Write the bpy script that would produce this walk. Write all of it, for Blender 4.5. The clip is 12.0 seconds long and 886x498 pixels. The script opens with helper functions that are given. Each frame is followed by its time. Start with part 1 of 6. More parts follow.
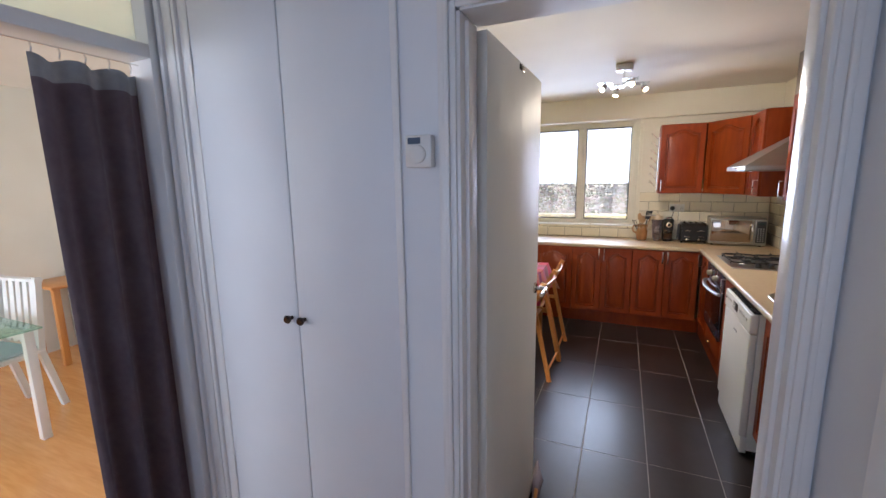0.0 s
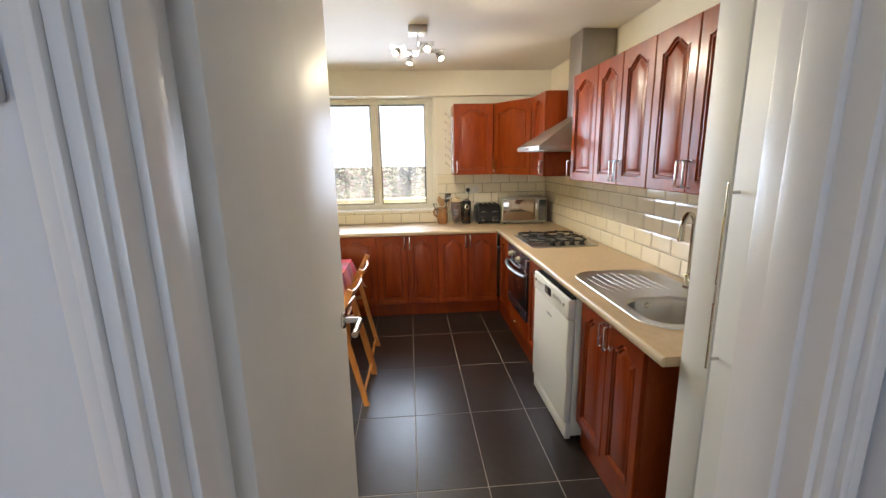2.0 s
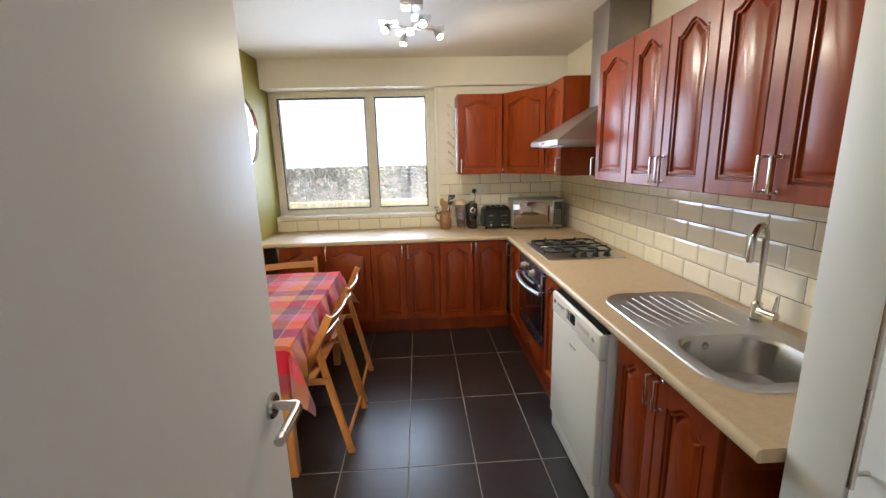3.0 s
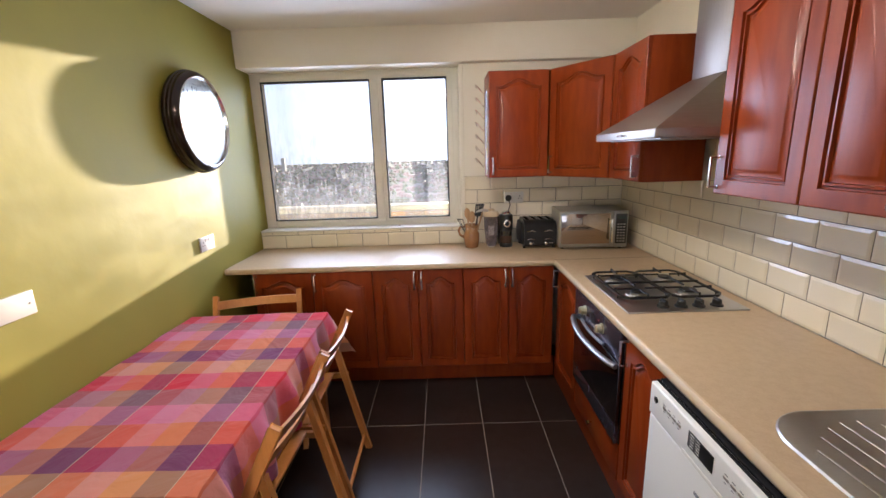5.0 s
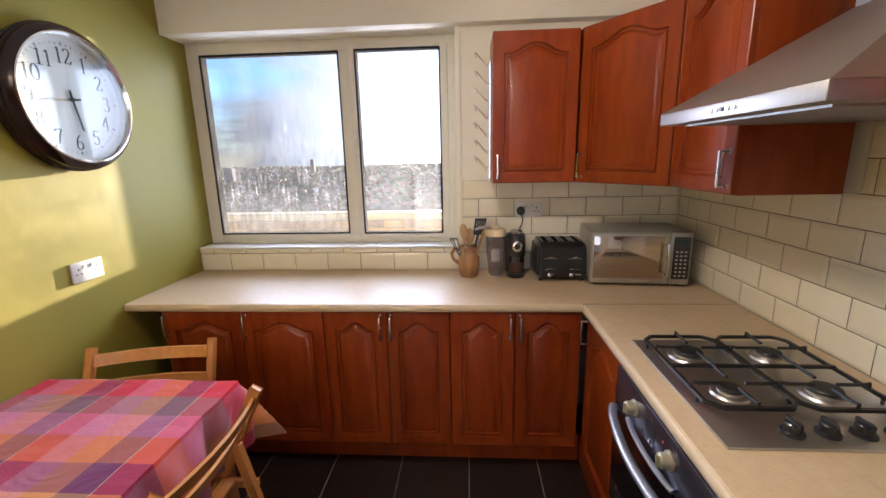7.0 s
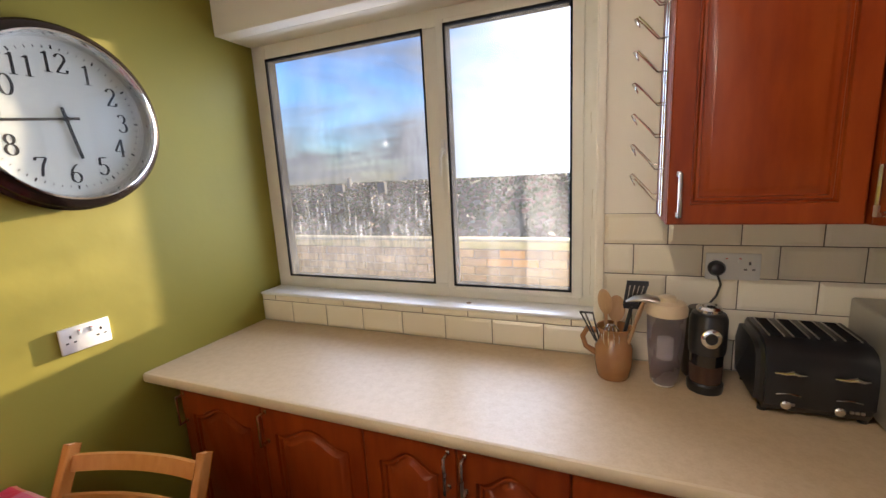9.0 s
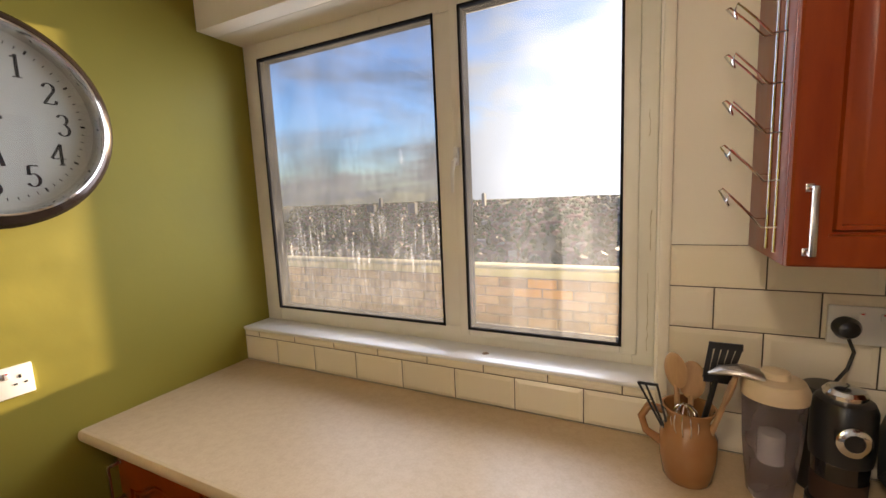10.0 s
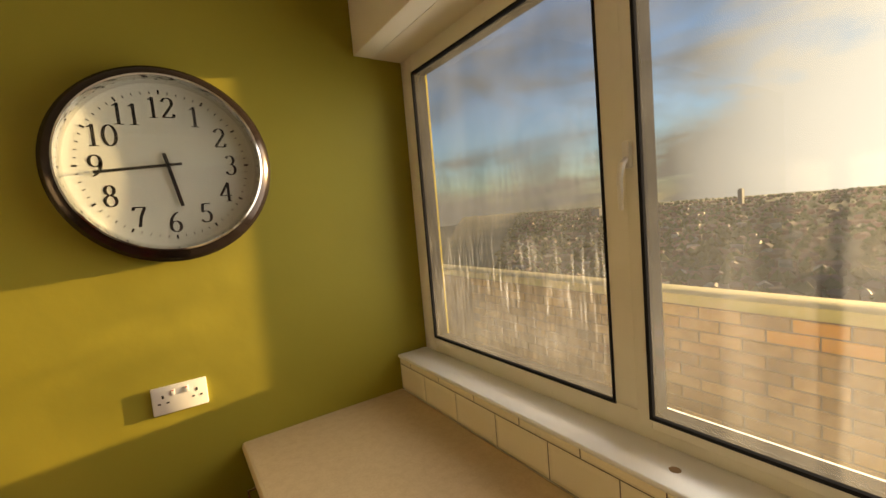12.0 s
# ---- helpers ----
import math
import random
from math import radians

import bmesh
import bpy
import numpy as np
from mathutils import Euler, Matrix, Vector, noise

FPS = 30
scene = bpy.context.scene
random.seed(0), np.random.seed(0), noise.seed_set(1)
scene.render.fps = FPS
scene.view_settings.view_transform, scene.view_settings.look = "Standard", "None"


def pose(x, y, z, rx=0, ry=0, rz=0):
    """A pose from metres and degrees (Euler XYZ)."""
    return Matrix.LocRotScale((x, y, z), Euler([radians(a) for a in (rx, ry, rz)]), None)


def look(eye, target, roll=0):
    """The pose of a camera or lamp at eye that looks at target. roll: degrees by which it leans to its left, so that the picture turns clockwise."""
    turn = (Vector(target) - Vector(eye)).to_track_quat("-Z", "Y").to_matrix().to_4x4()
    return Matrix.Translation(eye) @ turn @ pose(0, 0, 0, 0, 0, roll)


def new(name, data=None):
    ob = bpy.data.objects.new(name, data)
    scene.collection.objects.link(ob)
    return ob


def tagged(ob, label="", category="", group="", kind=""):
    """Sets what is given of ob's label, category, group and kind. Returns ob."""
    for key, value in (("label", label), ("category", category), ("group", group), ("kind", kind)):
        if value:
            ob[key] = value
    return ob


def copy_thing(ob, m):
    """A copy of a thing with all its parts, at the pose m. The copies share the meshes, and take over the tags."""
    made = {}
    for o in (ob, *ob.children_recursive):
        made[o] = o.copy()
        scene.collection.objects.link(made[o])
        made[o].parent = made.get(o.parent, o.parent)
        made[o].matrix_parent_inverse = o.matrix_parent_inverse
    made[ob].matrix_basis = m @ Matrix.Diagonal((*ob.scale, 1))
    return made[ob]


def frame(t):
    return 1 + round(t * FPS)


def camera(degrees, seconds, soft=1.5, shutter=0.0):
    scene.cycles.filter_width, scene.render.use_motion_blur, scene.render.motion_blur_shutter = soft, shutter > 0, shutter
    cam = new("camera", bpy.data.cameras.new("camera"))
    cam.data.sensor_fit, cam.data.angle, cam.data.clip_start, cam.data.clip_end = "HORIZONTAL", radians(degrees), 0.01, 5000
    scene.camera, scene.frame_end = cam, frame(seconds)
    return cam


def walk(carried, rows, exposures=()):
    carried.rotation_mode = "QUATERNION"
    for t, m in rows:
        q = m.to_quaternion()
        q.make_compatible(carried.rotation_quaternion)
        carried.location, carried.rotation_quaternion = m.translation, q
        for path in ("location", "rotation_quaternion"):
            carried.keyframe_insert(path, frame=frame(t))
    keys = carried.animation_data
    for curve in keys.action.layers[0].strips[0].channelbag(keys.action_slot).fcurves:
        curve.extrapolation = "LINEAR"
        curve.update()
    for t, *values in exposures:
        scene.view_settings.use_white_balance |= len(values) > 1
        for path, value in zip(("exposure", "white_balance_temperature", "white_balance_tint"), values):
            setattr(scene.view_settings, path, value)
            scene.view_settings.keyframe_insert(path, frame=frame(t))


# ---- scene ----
cam = camera(93.8, 12.0)
PATH = [
    (0, (0.789, 2.431, 1.618), (0.003, 4.24, 1.286), -0.9),
    (0.5, (0.81, 2.521, 1.61), (0.24, 4.406, 1.262), -0.7),
    (1, (0.815, 2.653, 1.599), (0.453, 4.582, 1.216), -0.6),
    (1.5, (0.714, 2.879, 1.603), (0.653, 4.838, 1.206), -1.1),
    (2, (0.652, 3.093, 1.595), (0.802, 5.042, 1.173), -1.1),
    (2.5, (0.691, 3.337, 1.59), (0.825, 5.289, 1.176), -1.1),
    (3, (0.741, 3.564, 1.589), (0.85, 5.515, 1.16), -1.5),
    (3.2, (0.742, 3.651, 1.582), (0.852, 5.601, 1.151), -1.4),
    (4.8, (0.738, 4.392, 1.628), (0.767, 6.34, 1.175), -1.7),
    (5, (0.794, 4.481, 1.613), (0.784, 6.43, 1.164), -1.8),
    (5.5, (0.864, 4.691, 1.586), (0.825, 6.636, 1.122), -1.8),
    (6, (0.909, 4.953, 1.584), (0.972, 6.895, 1.109), -0.9),
    (6.5, (0.94, 5.103, 1.583), (1.024, 7.044, 1.11), -0.8),
    (6.7, (1.01, 5.185, 1.569), (1.009, 7.132, 1.113), -1.0),
    (8.3, (0.926, 5.916, 1.59), (0.582, 7.847, 1.196), -2.5),
    (8.5, (0.932, 6.003, 1.584), (0.483, 7.914, 1.201), -3.0),
    (9, (0.989, 6.2, 1.603), (0.234, 8.016, 1.242), -3.0),
    (9.5, (1.007, 6.354, 1.597), (0.077, 8.094, 1.264), -2.8),
    (10, (0.908, 6.556, 1.582), (0.024, 8.332, 1.326), -2.5),
    (10.5, (0.862, 6.782, 1.601), (0.075, 8.608, 1.391), -3.9),
    (11, (0.9, 6.964, 1.618), (-0.03, 8.725, 1.435), -4.7),
    (11.5, (0.911, 7.04, 1.611), (-0.353, 8.58, 1.439), -4.8),
    (12, (0.864, 6.993, 1.613), (-0.8, 8.092, 1.451), -5.0),
]
EXPOSURES = [(0, 2.42, 5750, 12), (1.5, 2.54, 6500, 8), (2.4, 2.78, 6000, 4), (3.0, 2.58, 5900, 5), (5, 2.40, 5650, 14), (6.5, 2.42, 5750, 14), (8.5, 2.28, 6000, 14), (9.5, 2.00, 6300, 14), (10.5, 1.80, 7900, 14), (12, 1.44, 10600, 8)]
walk(cam, [(t, look(eye, target, roll)) for t, eye, target, roll in PATH], EXPOSURES)

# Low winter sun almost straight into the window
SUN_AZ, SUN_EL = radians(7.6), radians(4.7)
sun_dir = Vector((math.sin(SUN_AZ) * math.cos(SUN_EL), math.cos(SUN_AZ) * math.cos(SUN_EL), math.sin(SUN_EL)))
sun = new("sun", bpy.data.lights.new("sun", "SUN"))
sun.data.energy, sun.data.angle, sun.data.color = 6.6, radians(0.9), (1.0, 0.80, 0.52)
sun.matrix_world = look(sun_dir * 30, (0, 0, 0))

world = bpy.data.worlds.new("sky")
scene.world = world
world.use_nodes = True
wn, wl = world.node_tree.nodes, world.node_tree.links
wn.clear()
sky = wn.new("ShaderNodeTexSky")
sky.sky_type, sky.sun_disc = "NISHITA", False
sky.sun_elevation, sky.sun_rotation = SUN_EL, SUN_AZ
sky.air_density, sky.dust_density, sky.ozone_density = 1.0, 0.2, 3.0
coord = wn.new("ShaderNodeTexCoord")
squash = wn.new("ShaderNodeMapping")
squash.inputs["Scale"].default_value = (1.0, 1.0, 4.5)
cloud = wn.new("ShaderNodeTexNoise")
cloud.inputs["Scale"].default_value, cloud.inputs["Detail"].default_value = 2.2, 9
cloud.inputs["Roughness"].default_value, cloud.inputs["Distortion"].default_value = 0.6, 0.6
ramp = wn.new("ShaderNodeValToRGB")
ramp.color_ramp.elements[0].position, ramp.color_ramp.elements[1].position = 0.40, 0.70
sky_mix = wn.new("ShaderNodeMix")
sky_mix.data_type = "RGBA"
toward = wn.new("ShaderNodeVectorMath")
toward.operation = "DOT_PRODUCT"
toward.inputs[1].default_value = sun_dir
glow = wn.new("ShaderNodeMapRange")
glow.inputs["From Min"].default_value, glow.inputs["From Max"].default_value = 0.82, 0.99
glow.inputs["To Min"].default_value, glow.inputs["To Max"].default_value = 0.62, 4.8
cloud_col = wn.new("ShaderNodeMix")
cloud_col.data_type = "RGBA"
cloud_col.inputs[6].default_value, cloud_col.inputs[7].default_value = (0.66, 0.86, 1.20, 1), (0.93, 1.0, 1.12, 1)
scale_col = wn.new("ShaderNodeVectorMath")
scale_col.operation = "SCALE"
back = wn.new("ShaderNodeBackground")
back.inputs["Strength"].default_value = 0.09
out = wn.new("ShaderNodeOutputWorld")
wl.new(coord.outputs["Generated"], squash.inputs["Vector"])
wl.new(squash.outputs["Vector"], cloud.inputs["Vector"])
height = wn.new("ShaderNodeSeparateXYZ")
haze = wn.new("ShaderNodeMapRange")
haze.inputs["From Min"].default_value, haze.inputs["From Max"].default_value = 0.0, 0.16
haze.inputs["To Min"].default_value, haze.inputs["To Max"].default_value = 0.22, 0.0
thick = wn.new("ShaderNodeMath")
wl.new(coord.outputs["Generated"], height.inputs[0])
wl.new(height.outputs["Z"], haze.inputs["Value"])
wl.new(cloud.outputs["Fac"], thick.inputs[0])
wl.new(haze.outputs["Result"], thick.inputs[1])
veil = wn.new("ShaderNodeMapRange")
veil.inputs["From Min"].default_value, veil.inputs["From Max"].default_value = 0.80, 0.95
veil.inputs["To Max"].default_value = 0.24
veiled = wn.new("ShaderNodeMath")
wl.new(toward.outputs["Value"], veil.inputs["Value"])
wl.new(thick.outputs[0], veiled.inputs[0])
wl.new(veil.outputs["Result"], veiled.inputs[1])
wl.new(veiled.outputs[0], ramp.inputs["Fac"])
wl.new(coord.outputs["Generated"], toward.inputs[0])
wl.new(toward.outputs["Value"], glow.inputs["Value"])
wl.new(toward.outputs["Value"], cloud_col.inputs[0])
wl.new(cloud_col.outputs[2], scale_col.inputs[0])
wl.new(glow.outputs["Result"], scale_col.inputs["Scale"])
wl.new(ramp.outputs["Color"], sky_mix.inputs[0])
blue = wn.new("ShaderNodeVectorMath")
blue.operation = "MULTIPLY"
blue.inputs[1].default_value = (0.62, 0.84, 1.20)
wl.new(sky.outputs["Color"], blue.inputs[0])
wl.new(blue.outputs["Vector"], sky_mix.inputs[6])
wl.new(scale_col.outputs["Vector"], sky_mix.inputs[7])
wl.new(sky_mix.outputs[2], back.inputs["Color"])
wl.new(back.outputs["Background"], out.inputs["Surface"])


def area_lamp(name, m, w, h, energy, color):
    lamp = new(name, bpy.data.lights.new(name, "AREA"))
    lamp.data.shape, lamp.data.size, lamp.data.size_y = "RECTANGLE", w, h
    lamp.data.energy, lamp.data.color = energy, color
    lamp.matrix_world = m
    return lamp


area_lamp("kitchen_window_daylight", look((0.13, 7.99, 1.65), (0.13, 4.0, 1.3)), 1.35, 1.0, 7.5, (0.76, 0.83, 1.0)).data.spread = radians(115)
area_lamp("hall_window_daylight", look((0.2, 0.35, 1.7), (0.2, 3.0, 1.4)), 1.3, 1.2, 2.6, (0.72, 0.82, 1.0))
# Fill lamp added to brighten the living room; no window is built there.
area_lamp("living_room_window_daylight", look((-3.0, -0.35, 1.6), (-3.0, 3.0, 1.2)), 2.4, 1.4, 28, (0.9, 0.95, 1.0))

# ---- materials ----


def material(name, base, rough=0.5, metal=0.0, vary=None, scale=8.0, stretch=(1, 1, 1), bump=0.0, bump_scale=None,
             coat=0.0, amount=0.5, rough_vary=0.0, jitter=0.0, spec=0.5):
    """A surface with large and small variation of colour, roughness and relief."""
    mat = bpy.data.materials.new(name)
    mat.use_nodes = True
    n, l = mat.node_tree.nodes, mat.node_tree.links
    b = n["Principled BSDF"]
    b.inputs["Metallic"].default_value = metal
    b.inputs["Roughness"].default_value = rough
    b.inputs["Coat Weight"].default_value = coat
    b.inputs["Coat Roughness"].default_value = 0.12
    b.inputs["Specular IOR Level"].default_value = spec
    b.inputs["Base Color"].default_value = (*base, 1)
    tc = n.new("ShaderNodeTexCoord")
    mp = n.new("ShaderNodeMapping")
    mp.inputs["Scale"].default_value = stretch
    l.new(tc.outputs["Object"], mp.inputs["Vector"])
    info = n.new("ShaderNodeObjectInfo")
    shift = n.new("ShaderNodeVectorMath")
    shift.operation = "SCALE"
    shift.inputs[0].default_value = (7.0, 5.0, 9.0)
    l.new(info.outputs["Random"], shift.inputs["Scale"])
    l.new(shift.outputs["Vector"], mp.inputs["Location"])
    fine = n.new("ShaderNodeTexNoise")
    fine.inputs["Scale"].default_value, fine.inputs["Detail"].default_value = scale, 6
    l.new(mp.outputs["Vector"], fine.inputs["Vector"])
    if vary:
        broad = n.new("ShaderNodeTexNoise")
        broad.inputs["Scale"].default_value, broad.inputs["Detail"].default_value = scale * 0.22, 3
        l.new(mp.outputs["Vector"], broad.inputs["Vector"])
        add = n.new("ShaderNodeMath")
        add.operation = "ADD"
        l.new(fine.outputs["Fac"], add.inputs[0])
        l.new(broad.outputs["Fac"], add.inputs[1])
        rng = n.new("ShaderNodeMapRange")
        rng.inputs["From Min"].default_value, rng.inputs["From Max"].default_value = 0.7, 1.3
        rng.inputs["To Max"].default_value = amount * 2
        l.new(add.outputs[0], rng.inputs["Value"])
        mix = n.new("ShaderNodeMix")
        mix.data_type = "RGBA"
        mix.inputs[6].default_value, mix.inputs[7].default_value = (*base, 1), (*vary, 1)
        l.new(rng.outputs["Result"], mix.inputs[0])
        last = mix.outputs[2]
        if jitter:
            hsv = n.new("ShaderNodeHueSaturation")
            jr = n.new("ShaderNodeMapRange")
            jr.inputs["To Min"].default_value, jr.inputs["To Max"].default_value = 1 - jitter, 1 + jitter
            l.new(info.outputs["Random"], jr.inputs["Value"])
            l.new(jr.outputs["Result"], hsv.inputs["Value"])
            l.new(last, hsv.inputs["Color"])
            last = hsv.outputs["Color"]
        l.new(last, b.inputs["Base Color"])
    if rough_vary:
        rr = n.new("ShaderNodeMapRange")
        rr.inputs["From Min"].default_value, rr.inputs["From Max"].default_value = 0.3, 0.7
        rr.inputs["To Min"].default_value, rr.inputs["To Max"].default_value = max(0.02, rough - rough_vary), rough + rough_vary
        l.new(fine.outputs["Fac"], rr.inputs["Value"])
        l.new(rr.outputs["Result"], b.inputs["Roughness"])
    if bump:
        bn = fine
        if bump_scale:
            bn = n.new("ShaderNodeTexNoise")
            bn.inputs["Scale"].default_value, bn.inputs["Detail"].default_value = bump_scale, 4
            l.new(mp.outputs["Vector"], bn.inputs["Vector"])
        bp = n.new("ShaderNodeBump")
        bp.inputs["Strength"].default_value, bp.inputs["Distance"].default_value = 1.0, bump
        l.new(bn.outputs["Fac"], bp.inputs["Height"])
        l.new(bp.outputs["Normal"], b.inputs["Normal"])
    return mat


def glow_material(name, color, strength):
    mat = material(name, color, 0.4)
    b = mat.node_tree.nodes["Principled BSDF"]
    b.inputs["Emission Color"].default_value, b.inputs["Emission Strength"].default_value = (*color, 1), strength
    return mat


def glass_material(name, tint=(1, 1, 1), rough=0.0, film=0.0, frost=None, power=4.0, haze=0.0, bands=(), dust=(0.32, 0.315, 0.31)):
    """Thin glass: see-through, with a gloss that grows at grazing angles, and a film of dirt."""
    mat = bpy.data.materials.new(name)
    mat.use_nodes = True
    n, l = mat.node_tree.nodes, mat.node_tree.links
    n.clear()
    o = n.new("ShaderNodeOutputMaterial")
    clear = n.new("ShaderNodeBsdfTransparent")
    clear.inputs["Color"].default_value = (*tint, 1)
    gloss = n.new("ShaderNodeBsdfGlossy")
    gloss.inputs["Roughness"].default_value = rough
    facing = n.new("ShaderNodeLayerWeight")
    facing.inputs["Blend"].default_value = 0.5
    fifth = n.new("ShaderNodeMath")
    fifth.operation = "POWER"
    fifth.inputs[1].default_value = power
    fr = n.new("ShaderNodeMapRange")
    fr.inputs["To Min"].default_value, fr.inputs["To Max"].default_value = 0.04, 0.9
    l.new(facing.outputs["Facing"], fifth.inputs[0])
    l.new(fifth.outputs[0], fr.inputs["Value"])
    m = n.new("ShaderNodeMixShader")
    l.new(fr.outputs[0], m.inputs[0])
    l.new(clear.outputs[0], m.inputs[1])
    l.new(gloss.outputs[0], m.inputs[2])
    last = m
    if film and frost[2] > 0.15:
        # Wavy tint in the glass, for ripples of light in the sun patch.
        wave_co, wave, wr, wc = n.new("ShaderNodeTexCoord"), n.new("ShaderNodeTexNoise"), n.new("ShaderNodeMapRange"), n.new("ShaderNodeCombineColor")
        wave.inputs["Scale"].default_value, wave.inputs["Detail"].default_value, wave.inputs["Distortion"].default_value = 9, 3, 0.8
        wm = n.new("ShaderNodeMapping")
        wm.inputs["Scale"].default_value = (4.5, 1.0, 1.0)
        l.new(wave_co.outputs["Object"], wm.inputs["Vector"])
        wr.inputs["From Min"].default_value, wr.inputs["From Max"].default_value = 0.35, 0.65
        wr.inputs["To Max"].default_value = 1.0
        ws, wz = n.new("ShaderNodeSeparateXYZ"), n.new("ShaderNodeMapRange")
        wz.inputs["From Min"].default_value, wz.inputs["From Max"].default_value = 0.30, 0.75
        wz.inputs["To Min"].default_value, wz.inputs["To Max"].default_value = 0.58, 0.93
        l.new(wave_co.outputs["Object"], ws.inputs[0])
        l.new(ws.outputs["Z"], wz.inputs["Value"])
        l.new(wz.outputs["Result"], wr.inputs["To Min"])
        l.new(wm.outputs["Vector"], wave.inputs["Vector"])
        l.new(wave.outputs["Fac"], wr.inputs["Value"])
        # Tint darker away from the left edge, to weaken the wall's sun patch.
        patch_dim, dulled = n.new("ShaderNodeMapRange"), n.new("ShaderNodeMath")
        patch_dim.inputs["From Min"].default_value, patch_dim.inputs["From Max"].default_value = 0.03, 0.15
        patch_dim.inputs["To Min"].default_value, patch_dim.inputs["To Max"].default_value = 1.0, 0.80
        dulled.operation = "MULTIPLY"
        l.new(ws.outputs["X"], patch_dim.inputs["Value"])
        l.new(patch_dim.outputs["Result"], dulled.inputs[0])
        l.new(wr.outputs["Result"], dulled.inputs[1])
        for ch in ("Red", "Green", "Blue"):
            l.new(dulled.outputs[0], wc.inputs[ch])
        l.new(wc.outputs["Color"], clear.inputs["Color"])
    if film:
        dirt = n.new("ShaderNodeBsdfTranslucent")
        dirt.inputs["Color"].default_value = (*dust, 1)
        tc = n.new("ShaderNodeTexCoord")
        mp = n.new("ShaderNodeMapping")
        mp.inputs["Scale"].default_value = (1.0, 1.0, 0.07)
        streak = n.new("ShaderNodeTexNoise")
        streak.inputs["Scale"].default_value, streak.inputs["Detail"].default_value = 95, 2
        blot = n.new("ShaderNodeTexNoise")
        blot.inputs["Scale"].default_value, blot.inputs["Detail"].default_value = 5, 5
        l.new(tc.outputs["Object"], mp.inputs["Vector"])
        l.new(mp.outputs["Vector"], streak.inputs["Vector"])
        l.new(tc.outputs["Object"], blot.inputs["Vector"])
        sep = n.new("ShaderNodeSeparateXYZ")
        l.new(tc.outputs["Object"], sep.inputs[0])
        low = n.new("ShaderNodeMapRange")
        low.inputs["From Min"].default_value, low.inputs["From Max"].default_value = frost[0], frost[1]
        low.inputs["To Min"].default_value, low.inputs["To Max"].default_value = 1.0, 0.0
        ragged = n.new("ShaderNodeMath")
        ragged.operation = "MULTIPLY_ADD"
        ragged.inputs[1].default_value = 0.25
        l.new(streak.outputs["Fac"], ragged.inputs[0])
        l.new(sep.outputs["Z"], ragged.inputs[2])
        l.new(ragged.outputs[0], low.inputs["Value"])
        sr = n.new("ShaderNodeMapRange")
        sr.inputs["From Min"].default_value, sr.inputs["From Max"].default_value = 0.55, 0.78
        sr.inputs["To Max"].default_value = frost[2]
        l.new(streak.outputs["Fac"], sr.inputs["Value"])
        mul = n.new("ShaderNodeMath")
        mul.operation = "MULTIPLY"
        l.new(sr.outputs["Result"], mul.inputs[0])
        clear_foot = n.new("ShaderNodeMapRange")
        clear_foot.inputs["From Min"].default_value, clear_foot.inputs["From Max"].default_value = 0.10, 0.24
        clear_foot.inputs["To Min"].default_value = 0.25
        l.new(sep.outputs["Z"], clear_foot.inputs["Value"])
        belt = n.new("ShaderNodeMath")
        belt.operation = "MULTIPLY"
        l.new(low.outputs["Result"], belt.inputs[0])
        l.new(clear_foot.outputs["Result"], belt.inputs[1])
        l.new(belt.outputs[0], mul.inputs[1])
        br = n.new("ShaderNodeMapRange")
        br.inputs["From Min"].default_value, br.inputs["From Max"].default_value = 0.3, 0.75
        br.inputs["To Min"].default_value, br.inputs["To Max"].default_value = film * 0.4, film * 1.6
        l.new(blot.outputs["Fac"], br.inputs["Value"])
        ad = n.new("ShaderNodeMath")
        ad.operation = "ADD"
        ad.use_clamp = True
        l.new(mul.outputs[0], ad.inputs[0])
        l.new(br.outputs["Result"], ad.inputs[1])
        share = ad.outputs[0]
        if haze:
            foot = n.new("ShaderNodeMapRange")
            foot.inputs["From Min"].default_value, foot.inputs["From Max"].default_value = 0.0, 0.36
            foot.inputs["To Min"].default_value, foot.inputs["To Max"].default_value = haze, 0.0
            l.new(sep.outputs["Z"], foot.inputs["Value"])
            more = n.new("ShaderNodeMath")
            l.new(share, more.inputs[0])
            l.new(foot.outputs["Result"], more.inputs[1])
            share = more.outputs[0]
        if bands:
            wiped = n.new("ShaderNodeValToRGB")
            e = wiped.color_ramp.elements
            e[0].position, e[0].color = 0.0, (0.2, 0.2, 0.2, 1)
            e[1].position, e[1].color = 1.0, (0.5, 0.5, 0.5, 1)
            for at_, v in bands:
                q = e.new(at_)
                q.color = (v, v, v, 1)
            span = n.new("ShaderNodeMath")
            span.operation = "MULTIPLY_ADD"
            span.inputs[1].default_value = 2.066
            wob = n.new("ShaderNodeMath")
            wob.operation = "MULTIPLY"
            wob.inputs[1].default_value = 0.03
            l.new(blot.outputs["Fac"], wob.inputs[0])
            l.new(sep.outputs["X"], span.inputs[0])
            l.new(wob.outputs[0], span.inputs[2])
            l.new(span.outputs[0], wiped.inputs["Fac"])
            rise = n.new("ShaderNodeMapRange")
            rise.inputs["From Min"].default_value, rise.inputs["From Max"].default_value = 0.42, 0.60
            rise.inputs["To Min"].default_value, rise.inputs["To Max"].default_value = 0.17, 0.0
            l.new(ragged.outputs[0], rise.inputs["Value"])
            patch = n.new("ShaderNodeMath")
            patch.operation = "MULTIPLY"
            l.new(wiped.outputs["Color"], patch.inputs[0])
            l.new(rise.outputs["Result"], patch.inputs[1])
            more = n.new("ShaderNodeMath")
            l.new(share, more.inputs[0])
